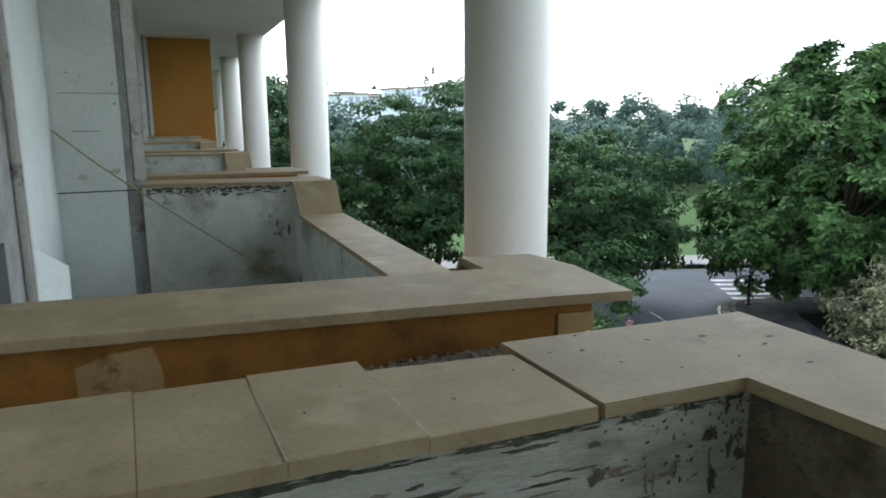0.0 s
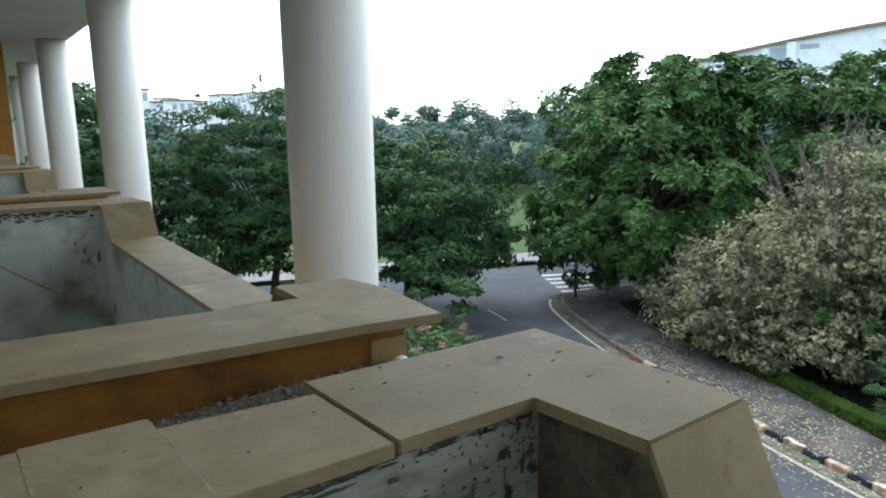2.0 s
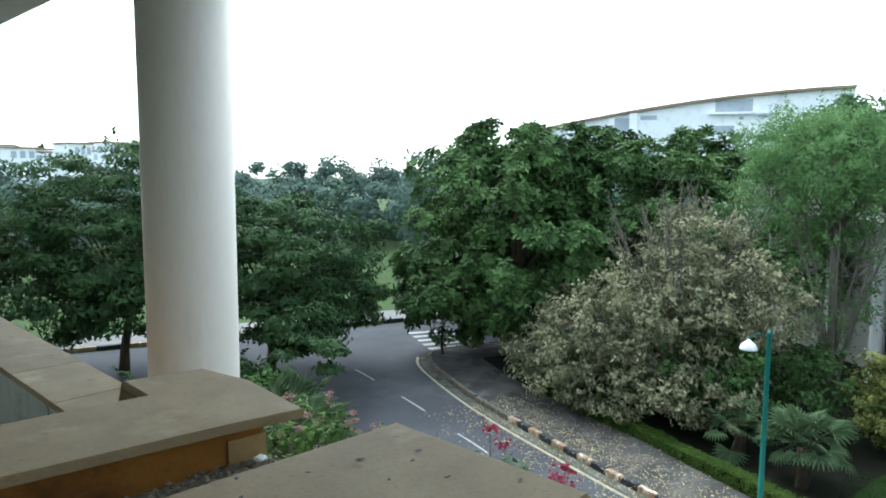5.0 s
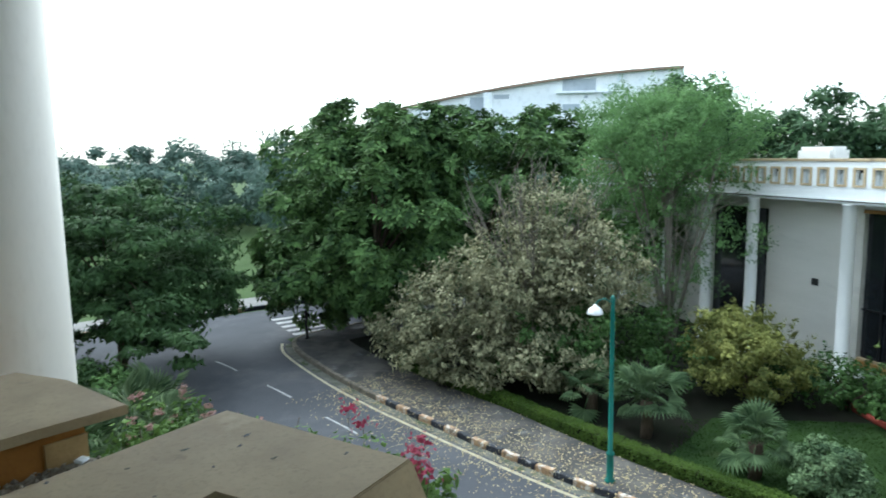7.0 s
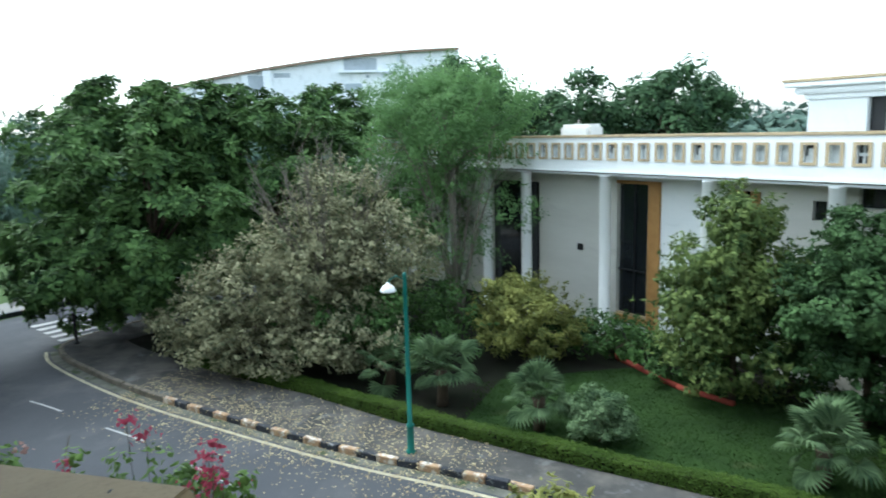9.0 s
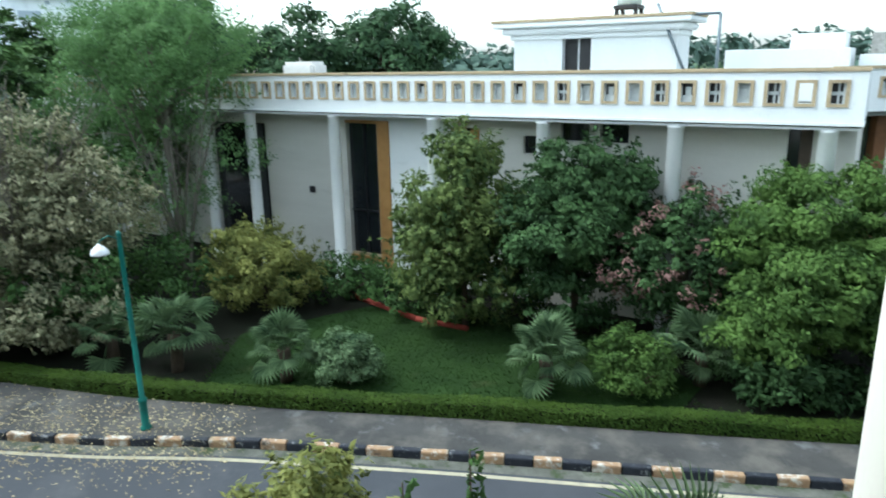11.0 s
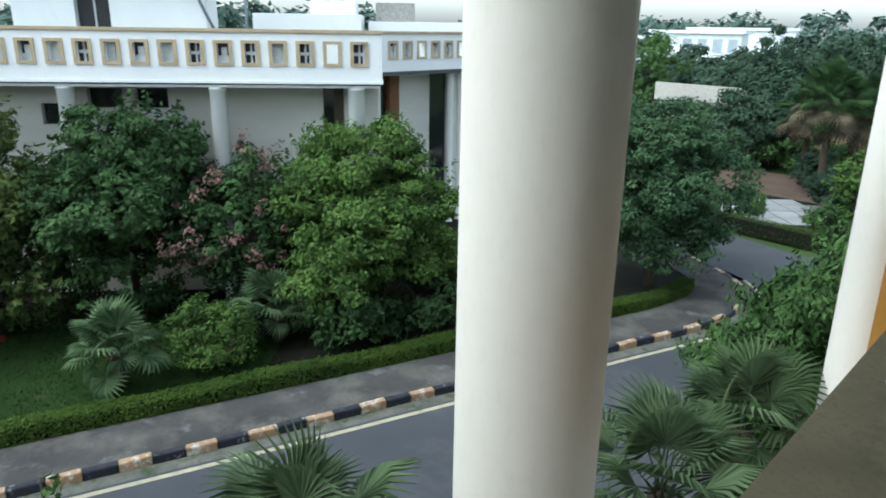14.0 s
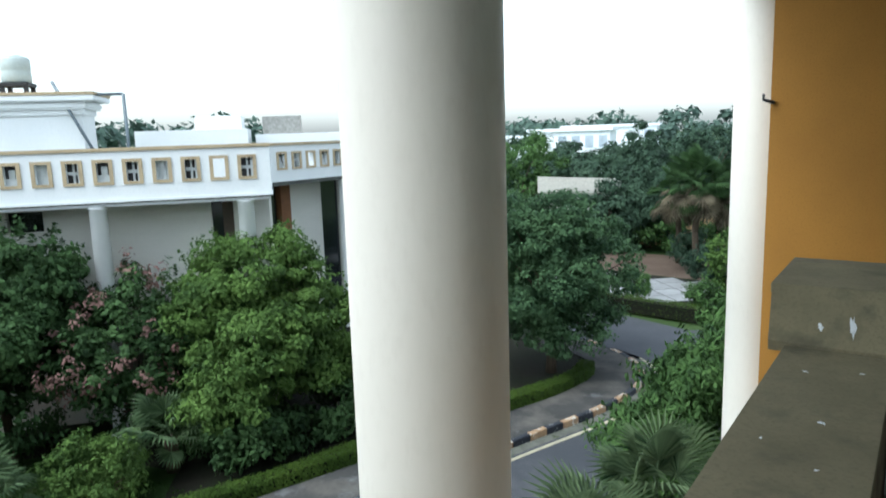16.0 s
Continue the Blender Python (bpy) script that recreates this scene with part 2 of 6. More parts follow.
# Bluish tint puts distance haze into the far walls and glass.
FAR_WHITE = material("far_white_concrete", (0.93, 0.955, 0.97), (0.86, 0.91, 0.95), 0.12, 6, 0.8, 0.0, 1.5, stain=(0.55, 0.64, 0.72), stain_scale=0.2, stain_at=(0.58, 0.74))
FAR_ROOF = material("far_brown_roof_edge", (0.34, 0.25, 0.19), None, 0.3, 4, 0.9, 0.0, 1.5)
# Darker copy of FAR_WHITE; paints the shade of recesses and ledges.
FAR_SHADE = material("far_concrete_shade_tone", (0.50, 0.55, 0.60), (0.40, 0.45, 0.50), 0.3, 5, 0.9, 0.0, 2)
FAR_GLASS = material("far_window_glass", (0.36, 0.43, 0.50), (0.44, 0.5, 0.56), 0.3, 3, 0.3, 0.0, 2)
BUFF_WALL = material("buff_garden_wall", (0.36, 0.25, 0.14), (0.3, 0.21, 0.12), 0.7, 6, 0.9, 0.1, 20)
LITTER = material("fallen_yellow_leaves", (0.42, 0.37, 0.22), (0.28, 0.22, 0.12), 2, 4, 0.8, 0.0, 30, island=0.35)

LEAF_DARK = foliage("dark_green_leaves", (0.125, 0.23, 0.068), (0.008, 0.022, 0.009))
LEAF_WHORL = foliage("glossy_dark_green_whorled_leaves", (0.16, 0.275, 0.085), (0.010, 0.028, 0.012), 0.1, 0.5)
# Darker copy of the green leaves, with crown shade put into the colour.
LEAF_SHADE = foliage("shade_toned_green_leaves", (0.09, 0.165, 0.058), (0.010, 0.024, 0.011))
LEAF_BLUE = foliage("blue_green_leaves", (0.105, 0.185, 0.08), (0.012, 0.032, 0.018))
LEAF_FINE = foliage("fine_fresh_green_leaves", (0.21, 0.36, 0.125), (0.07, 0.135, 0.055), 0.35)
LEAF_LIGHT = foliage("light_green_leaves", (0.15, 0.25, 0.06), (0.02, 0.046, 0.014), 0.22)
LEAF_DRY = foliage("dry_buff_leaves", (0.45, 0.435, 0.265), (0.05, 0.068, 0.034), 0.2, 0.6)
LEAF_YELLOW = foliage("yellow_green_leaves", (0.36, 0.37, 0.11), (0.06, 0.085, 0.025), 0.25, 0.4)
LEAF_MIXED = foliage("olive_green_leaves", (0.225, 0.285, 0.088), (0.022, 0.052, 0.018), 0.25, 0.5)
LEAF_PALM = foliage("blue_green_palm_blades", (0.215, 0.31, 0.155), (0.025, 0.055, 0.026), 0.2, 0.6)
LEAF_DISTANT = foliage("dark_blue_green_distant_leaves", (0.075, 0.125, 0.075), (0.014, 0.03, 0.02), 0.1)
LEAF_DEAD = foliage("grey_brown_dead_fronds", (0.22, 0.19, 0.13), (0.06, 0.052, 0.036), 0.1, 0.6)
LEAF_STRAP = foliage("dusty_dark_palm_blades", (0.17, 0.235, 0.12), (0.02, 0.045, 0.02), 0.15, 0.7)
# Pale blue-green: the haze of distance is put into this leaf colour.
LEAF_FAR = foliage("haze_tinted_far_leaves", (0.14, 0.21, 0.16), (0.06, 0.10, 0.085), 0.15)
LEAF_LAWN = foliage("lawn_blades", (0.046, 0.092, 0.02), (0.024, 0.053, 0.012), 0.2, 0.6)
LEAF_HEDGE = foliage("clipped_hedge_leaves", (0.085, 0.135, 0.024), (0.03, 0.06, 0.012), 0.15, 0.2)
PETAL_PINK = foliage("dusty_pink_bracts", (0.36, 0.22, 0.20), (0.19, 0.12, 0.10), 0.35)
PETAL_RED = foliage("magenta_red_bracts", (0.36, 0.06, 0.11), (0.18, 0.03, 0.05), 0.4)

# ---- building helpers ----
RNG = np.random.default_rng(7)


def part(name, bm, mat, parent=None, label="", smooth=False):
    """Links a bmesh as one mesh object, under a thing or a part if one is given."""
    me = bpy.data.meshes.new(name)
    bm.to_mesh(me)
    bm.free()
    for one in mat if isinstance(mat, (list, tuple)) else [mat]:
        me.materials.append(one)
    if smooth:
        me.shade_smooth()
    ob = new(name, me)
    if parent is not None:
        ob.parent = parent
    if label:
        tagged(ob, label)
    return ob


def piece(name, mesh, parent, m):
    """One more object on a shared mesh."""
    ob = new(name, mesh)
    ob.parent = parent
    ob.matrix_basis = m
    return ob


def thing(name, label, category, group="", at=None, kind=""):
    ob = new(name)
    ob.empty_display_size = 0.2
    if at is not None:
        ob.matrix_basis = at
    return tagged(ob, label, category, group, kind)


def box(bm, x0, x1, y0, y1, z0, z1, bevel=0.0, slot=0):
    """Adds a box, its edges rounded if a bevel is given."""
    vs = [bm.verts.new(p) for p in ((x0, y0, z0), (x1, y0, z0), (x1, y1, z0), (x0, y1, z0), (x0, y0, z1), (x1, y0, z1), (x1, y1, z1), (x0, y1, z1))]
    fs = [bm.faces.new([vs[i] for i in f]) for f in ((3, 2, 1, 0), (4, 5, 6, 7), (0, 1, 5, 4), (1, 2, 6, 5), (2, 3, 7, 6), (3, 0, 4, 7))]
    for f in fs:
        f.material_index = slot
    if bevel:
        bmesh.ops.bevel(bm, geom=list({e for f in fs for e in f.edges}), offset=bevel, segments=2, affect="EDGES")
    return fs


def prism(bm, outline, z0, z1, bevel=0.0, slot=0):
    """Adds an upright prism on a plan given counter-clockwise; z1 may be one height or one for each corner."""
    tops = z1 if isinstance(z1, (list, tuple)) else [z1] * len(outline)
    lows = z0 if isinstance(z0, (list, tuple)) else [z0] * len(outline)
    a = [bm.verts.new((x, y, z)) for (x, y), z in zip(outline, lows)]
    b = [bm.verts.new((x, y, z)) for (x, y), z in zip(outline, tops)]
    k = len(outline)
    fs = [bm.faces.new(a[::-1]), bm.faces.new(b)] + [bm.faces.new((a[i], a[(i + 1) % k], b[(i + 1) % k], b[i])) for i in range(k)]
    for f in fs:
        f.material_index = slot
    if bevel:
        bmesh.ops.bevel(bm, geom=list({e for f in fs for e in f.edges}), offset=bevel, segments=2, affect="EDGES")
    return fs


def tube(bm, points, radii, sides=8, caps=True):
    """Adds a tapering tube along points."""
    rings = []
    pts = [Vector(p) for p in points]
    for i, p in enumerate(pts):
        way = (pts[min(i + 1, len(pts) - 1)] - pts[max(i - 1, 0)]).normalized()
        u = way.orthogonal().normalized() if abs(way.z) < 0.99 else Vector((1, 0, 0))
        v = way.cross(u)
        rings.append([bm.verts.new(p + radii[i] * (math.cos(t) * u + math.sin(t) * v)) for t in (2 * math.pi * k / sides for k in range(sides))])
    for a, b in zip(rings, rings[1:]):
        best = min(range(sides), key=lambda s: (a[0].co - b[s].co).length)
        for k in range(sides):
            bm.faces.new((a[k], a[(k + 1) % sides], b[(k + 1 + best) % sides], b[(k + best) % sides])).smooth = True
    if caps:
        bm.faces.new(rings[0][::-1])
        bm.faces.new(rings[-1])


def lathe(bm, profile, sides=24):
    """Adds a turned shape about z from a profile of (radius, height)."""
    rings = [[bm.verts.new((r * math.cos(2 * math.pi * k / sides), r * math.sin(2 * math.pi * k / sides), z)) for k in range(sides)] for r, z in profile]
    for a, b in zip(rings, rings[1:]):
        for k in range(sides):
            bm.faces.new((a[k], a[(k + 1) % sides], b[(k + 1) % sides], b[k])).smooth = True
    bm.faces.new(rings[0][::-1])
    bm.faces.new(rings[-1])


def along(points, step):
    """Points at even steps along a polyline smoothed by Catmull-Rom, with their headings."""
    p = [Vector((*q, 0)) for q in points]
    p = [2 * p[0] - p[1]] + p + [2 * p[-1] - p[-2]]
    fine = []
    for i in range(1, len(p) - 2):
        for t in np.linspace(0, 1, 24, endpoint=False):
            a, b, c, d = p[i - 1 : i + 3]
            fine.append(0.5 * (2 * b + (c - a) * t + (2 * a - 5 * b + 4 * c - d) * t**2 + (3 * b - a - 3 * c + d) * t**3))
    fine.append(p[-2])
    xy = np.array([(v.x, v.y) for v in fine])
    far = np.r_[0, np.cumsum(np.hypot(*np.diff(xy, axis=0).T))]
    s = np.arange(0, far[-1], step)
    x, y = np.interp(s, far, xy[:, 0]), np.interp(s, far, xy[:, 1])
    return np.stack([x, y], 1), np.arctan2(np.gradient(y), np.gradient(x))


def offset(points, heading, d):
    """Points moved d to the left of the way along them."""
    return points + d * np.stack([-np.sin(heading), np.cos(heading)], 1)


def strip(name, left, right, z, mat, label="", category="", kind="structure", parent=None):
    """A flat ribbon between two rows of points."""
    bm = bmesh.new()
    a = [bm.verts.new((x, y, z)) for x, y in left]
    b = [bm.verts.new((x, y, z)) for x, y in right]
    for i in range(len(a) - 1):
        bm.faces.new((a[i], b[i], b[i + 1], a[i + 1]))
    ob = part(name, bm, mat, parent)
    return tagged(ob, label, category, "", kind) if parent is None else ob


def leaves_mesh(name, centres, outward, length, width, droop=0.2):
    """Many small folded leaves: one kite of two triangles each, set about the outward way."""
    return kites(name, leaf_corners(centres, outward, length, width, droop))


def leaf_corners(centres, outward, length, width, droop):
    k = len(centres)
    face = outward / (np.linalg.norm(outward, axis=1)[:, None] + 1e-9) + RNG.normal(0, 0.42, (k, 3)) + np.array([0, 0, 0.45])
    face /= np.linalg.norm(face, axis=1)[:, None] + 1e-9
    side = np.cross(face, RNG.normal(0, 1, (k, 3)) + np.array([0, 0, -2.0 * droop]))
    side /= np.linalg.norm(side, axis=1)[:, None] + 1e-9
    way = np.cross(side, face)
    way[:, 2] -= droop
    way /= np.linalg.norm(way, axis=1)[:, None]
    up = np.cross(side, way)
    ln = (length * RNG.uniform(0.65, 1.3, k))[:, None]
    wd = (width * RNG.uniform(0.7, 1.25, k))[:, None]
    return np.stack([centres - way * ln * 0.5, centres + side * wd * 0.5 + up * wd * 0.15, centres + way * ln * 0.5 - up * ln * 0.08, centres - side * wd * 0.5 + up * wd * 0.15], 1)


def kites(name, v):
    """One mesh of many kites, two triangles each, from their four corners."""
    k = len(v)
    me = bpy.data.meshes.new(name)
    me.vertices.add(4 * k)
    me.vertices.foreach_set("co", v.reshape(-1).astype(np.float32))
    me.loops.add(6 * k)
    idx = (np.arange(k)[:, None] * 4 + np.array([0, 1, 2, 0, 2, 3])).reshape(-1)
    me.loops.foreach_set("vertex_index", idx.astype(np.int32))
    me.polygons.add(2 * k)
    me.polygons.foreach_set("loop_start", (np.arange(2 * k) * 3).astype(np.int32))
    me.update(calc_edges=True)
    return me


def clumped(centre, radii, clumps, per, clump_size, shell=0.55, floor=None, flat=0.75):
    """Leaf places in round clumps scattered through the outer part of an uneven ellipsoid."""
    d = RNG.normal(0, 1, (clumps, 3))
    d /= np.linalg.norm(d, axis=1)[:, None]
    far = (shell + (1 - shell) * RNG.random(clumps) ** 0.6) * (1 + 0.22 * np.sin(3.1 * d[:, 0] + 5.3 * d[:, 1] + 4.1 * d[:, 2] + 1.7 * centre[2]) + 0.15 * np.sin(8.3 * d[:, 0] - 7.1 * d[:, 1] + 6.2 * d[:, 2]))
    far = np.minimum(far, 1.14)
    mid = np.array(centre) + d * far[:, None] * np.array(radii)
    if floor is not None:
        mid[:, 2] = np.maximum(mid[:, 2], floor + 0.3 * RNG.random(clumps))
    q = RNG.normal(0, 1, (clumps, per, 3))
    q /= np.linalg.norm(q, axis=2)[:, :, None]
    size = clump_size * RNG.uniform(0.6, 1.35, (clumps, 1, 1))
    q2 = q * size * RNG.uniform(0.45, 1.0, (clumps, per, 1))
    q2[:, :, 2] *= flat
    pts = (mid[:, None] + q2).reshape(-1, 3)
    out = (q + 0.5 * d[:, None]).reshape(-1, 3)
    return pts, out, mid


def whorls(mids, centres, per, leaves, size, length, width):
    """Leaves in rosettes over the upper and outer side of each clump: places, ways and faces of single leaves."""
    k = len(mids)
    away = mids - centres
    away /= np.linalg.norm(away, axis=1)[:, None] + 1e-9
    d = RNG.normal(0, 0.75, (k, per, 3)) + away[:, None] + np.array([0, 0, 0.45])
    d /= np.linalg.norm(d, axis=2)[:, :, None]
    hub = (mids[:, None] + d * size * RNG.uniform(0.7, 1.1, (k, per, 1)) * np.array([1, 1, 0.8])).reshape(-1, 3)
    axis = d.reshape(-1, 3) * 0.8 + np.array([0, 0, 0.55]) + RNG.normal(0, 0.15, (k * per, 3))
    axis /= np.linalg.norm(axis, axis=1)[:, None]
    u = np.cross(axis, RNG.normal(0, 1, axis.shape))
    u /= np.linalg.norm(u, axis=1)[:, None]
    w = np.cross(axis, u)
    a = (np.arange(leaves) * 2 * math.pi / leaves)[None, :, None] + RNG.normal(0, 0.18, (len(hub), leaves, 1))
    lift = RNG.uniform(0.05, 0.75, (len(hub), leaves, 1))
    way = np.cos(a) * u[:, None] + np.sin(a) * w[:, None] + lift * axis[:, None]
    way[:, :, 2] -= 0.12
    way /= np.linalg.norm(way, axis=2)[:, :, None]
    side = np.cross(axis[:, None], way)
    side /= np.linalg.norm(side, axis=2)[:, :, None] + 1e-9
    up = np.cross(way, side)
    ln = length * RNG.uniform(0.7, 1.2, (len(hub), leaves, 1))
    wd = width * RNG.uniform(0.8, 1.2, (len(hub), leaves, 1))
    b = hub[:, None] + way * 0.02
    v = np.stack([b, b + way * ln * 0.62 + side * wd * 0.5 + up * 0.012, b + way * ln - up * ln * 0.14, b + way * ln * 0.62 - side * wd * 0.5 + up * 0.012], 2)
    return v.reshape(-1, 4, 3)


def leafy(name, pts, out, length, width, mat, parent=None, label="", droop=0.2):
    me = leaves_mesh(name, pts, out, length, width, droop)
    me.materials.append(mat)
    ob = new(name, me)
    if parent is not None:
        ob.parent = parent
    if label:
        tagged(ob, label)
    return ob


def tree(name, label, x, y, trunk_h, crowns, leaf, mat, bark=BARK, trunk_r=0.16, lean=(0, 0), category="tree", twigs=14, floor=0.3, group="", flat=0.75, whorl=None, wisps=0.25):
    """A tapered trunk with limbs to the clumps of its crown, and a crown of many leaves.
    crowns: (dx, dy, z, rx, ry, rz, clumps, leaves a clump, clump size); leaf: length, width, droop; whorl: rosettes a clump, leaves a rosette; wisps: loose sprays that break the outline."""
    t = thing(name, label, category, group, pose(x, y, 0))
    pts, outs, mids, rosettes = [], [], [], []
    for dx, dy, z, rx, ry, rz, clumps, per, size in crowns:
        p, o, m = clumped((dx, dy, z), (rx, ry, rz), clumps, per, size, floor=floor, flat=flat)
        if whorl:
            keep = RNG.random(len(p)) < 0.22
            rosettes.append(whorls(m, np.array([(dx, dy, z)]), whorl[0], whorl[1], size * 0.85, leaf[0], leaf[1]))
            p, o = p[keep], o[keep]
        pts.append(p), outs.append(o), mids.append(m)
        for i in range(int(clumps * wisps)):
            d = RNG.normal(0, 1, 3)
            d[2] = abs(d[2]) * 0.9 - 0.2
            d /= np.linalg.norm(d)
            root = np.array([dx, dy, z]) + d * np.array([rx, ry, rz]) * RNG.uniform(0.92, 1.06)
            reach = d * np.array([1, 1, 0.6]) + np.array([0, 0, 0.35]) + RNG.normal(0, 0.3, 3)
            n = 16
            q = root + reach * (RNG.random((n, 1)) * size * 0.95) + RNG.normal(0, 0.1 * size, (n, 3))
            if q[:, 2].min() > floor:
                pts.append(q), outs.append(np.tile(d, (n, 1)) + RNG.normal(0, 0.4, (n, 3)))
    mids = np.concatenate(mids)
    bm = bmesh.new()
    top = Vector((lean[0], lean[1], trunk_h))
    tube(bm, [(0, 0, -0.1), (lean[0] * 0.2, lean[1] * 0.2, trunk_h * 0.35), (lean[0] * 0.6 + 0.05, lean[1] * 0.6, trunk_h * 0.7), top], [trunk_r * 1.35, trunk_r, trunk_r * 0.85, trunk_r * 0.7], 9)
    part("trunk", bm, bark, t)
    for i in RNG.choice(len(mids), min(twigs, len(mids)), replace=False):
        end = Vector(mids[i])
        start = top * RNG.uniform(0.75, 1.0)
        mid = start.lerp(end, 0.5) + Vector((0, 0, 0.12 * (end - start).length))
        bm = bmesh.new()
        tube(bm, [start, mid, end], [trunk_r * 0.42, trunk_r * 0.22, trunk_r * 0.05], 6, False)
        part("limb", bm, bark, t)
    me = kites("crown", np.concatenate([leaf_corners(np.concatenate(pts), np.concatenate(outs), leaf[0] * (0.8 if whorl else 1.0), leaf[1], leaf[2])] + rosettes))
    me.materials.append(mat)
    new("crown", me).parent = t
    return t


def blotches(name, parent, spots, origin, u, v, out, mat):
    """Flat ragged patches of mould or chipped paint on a wall: spots are (along, up, half width, half height)."""
    bm = bmesh.new()
    o, u, v, out = (Vector(q) for q in (origin, u, v, out))
    for s, h, a, b in spots:
        k = 16
        ph = RNG.uniform(0, 6.28, 3)
        ring = []
        for i in range(k):
            t = 2 * math.pi * i / k
            r = 1 + 0.30 * math.sin(2 * t + ph[0]) + 0.22 * math.sin(5 * t + ph[1]) + 0.16 * math.sin(7 * t + ph[2]) + RNG.uniform(-0.12, 0.12)
            ring.append(bm.verts.new(o + u * (s + a * r * math.cos(t)) + v * (h + b * r * math.sin(t)) + out * RNG.uniform(0.0018, 0.0026)))
        c = bm.verts.new(o + u * s + v * h + out * 0.003)
        for i in range(k):
            bm.faces.new((ring[i], ring[(i + 1) % k], c))
    ob = part(name, bm, mat, parent)
    return tagged(ob, kind="stuff")


def edge_mould(length, count, top, deep):
    """Places for mould that hangs in a ragged line beneath a coping."""
    return [(RNG.uniform(0, length), top - RNG.uniform(0, deep) * RNG.random(), RNG.uniform(0.004, 0.022), RNG.uniform(0.002, 0.009)) for _ in range(count)]

# ---- ground, roads, pavements ----
bm = bmesh.new()
box(bm, -700, 900, -900, 900, -0.6, -0.03)
tagged(part("ground", bm, FIELD), "wide pale green field reaching the horizon", "ground", "", "structure")

KERB = [(13.5, -20.6), (9.6, -19.9), (7.6, -18.8), (6.75, -17.2), (6.9, -15.1), (7.75, -12.5), (9.1, -8.6), (9.95, -6.1), (10.8, -3.7), (11.4, -2.0), (12.05, 0.0), (12.7, 2.1), (13.3, 4.6), (13.95, 6.7), (14.75, 9.0), (15.45, 10.9), (16.35, 13.0), (17.7, 15.6), (18.6, 16.9), (19.6, 17.5), (21.2, 17.2), (25.0, 15.4), (31.0, 12.0)]
K, KH = along(KERB, 0.5)
main = (K[:, 1] < 17.3) & (K[:, 1] > -19.0) & (K[:, 0] < 19.5)
M, MH = K[main], KH[main]

bm = bmesh.new()
left = offset(M, MH, 4.9)
out = [tuple(p) for p in M] + [(19.4, 17.9), (21.5, 17.6), (31, 12.4), (42, 6.5), (45, 11), (30.5, 18.4), (24.6, 21.6), (20.4, 23.4), (15, 25.6), (8, 28.6), (-8, 36), (-10, 32), (6.5, 24.5), (11.2, 21.5)] + [tuple(p) for p in left[::-1][2:-1]] + [(1.4, -19), (-2, -30), (1, -45), (6.0, -45), (5.5, -32), (6.3, -23.2), (7.2, -22.8), (9.3, -23.5), (16, -24.8), (16.5, -21.5), (10.0, -20.4), (7.4, -19.3)]
face = bm.faces.new([bm.verts.new((x, y, 0.0)) for x, y in out])
bmesh.ops.triangulate(bm, faces=[face])
road = part("road", bm, ASPHALT)
tagged(road, "worn grey asphalt road curving past the buildings to a junction", "road", "", "structure")

R1 = offset(K, KH, -0.14)


def walk_width(y):
    """Width from kerb to hedge: wider towards the junction."""
    return 1.30 + 0.75 * np.clip((y - 1.5) / 6.5, 0, 1)


R2 = K - walk_width(K[:, 1])[:, None] * np.stack([-np.sin(KH), np.cos(KH)], 1)
strip("pavement", R1, R2, 0.13, PAVING, "dark concrete pavement with pale patches and fallen leaves", "pavement")
strip("gutter", offset(M, MH, 0.0), offset(M, MH, 0.27), 0.004, GUTTER, "pale dusty gutter strip with moss along the kerb", "road")
y1 = offset(M, MH, 0.34)
y2 = offset(M, MH, 0.44)
strip("yellow_line", y1, y2, 0.006, LINE_YELLOW, "faded yellow line painted along the kerb", "road marking")
D, DH = along([(10.6, 3.6), (11.5, 6.2), (12.75, 8.9), (13.35, 10.1), (14.0, 11.9), (14.7, 13.7), (15.4, 15.9), (15.9, 17.4), (16.3, 19.0)], 0.25)
marks = thing("centre_line", "broken white centre line worn thin on the asphalt", "road marking", kind="structure")
for a in range(0, len(D) - 7, 14):
    strip("dash", offset(D[a : a + 7], DH[a : a + 7], 0.034), offset(D[a : a + 7], DH[a : a + 7], -0.034), 0.006, LINE_WHITE, parent=marks)
zebra = thing("zebra_crossing", "white zebra crossing stripes across the side road", "road marking", kind="structure")
for i in range(5):
    bm = bmesh.new()
    box(bm, -1.0, 1.0, -0.16, 0.16, 0.004, 0.01)
    ob = part("stripe", bm, LINE_WHITE, zebra)
    ob.matrix_basis = pose(20.9 + 0.36 * i, 17.7 + 0.62 * i, 0, 0, 0, -27)

kerb = thing("kerb", "kerb of concrete blocks painted black and yellow in turn", "kerb", kind="structure")
blocks = []
for k, mat in enumerate((KERB_BLACK, KERB_YELLOW, KERB_BARE)):
    for v in range(2):
        bm = bmesh.new()
        box(bm, -0.243, 0.243, -0.15, 0.0, -0.05, 0.15 + 0.012 * v, 0.014)
        if v:
            for vert in bm.verts:
                if vert.co.z > 0.1 and vert.co.x > 0.1:
                    vert.co.z -= 0.02
                    vert.co.y -= 0.01
        me = bpy.data.meshes.new("kerb_block")
        bm.to_mesh(me)
        bm.free()
        me.materials.append(mat)
        blocks.append(me)
for i in range(len(K)):
    piece("kerb_block", blocks[2 * (2 if K[i, 1] > 11.2 and K[i, 0] > 14 else i % 2) + int(RNG.random() < 0.4)], kerb, Matrix.Translation((K[i, 0], K[i, 1], RNG.uniform(-0.012, 0.006))) @ Matrix.Rotation(KH[i], 4, "Z"))

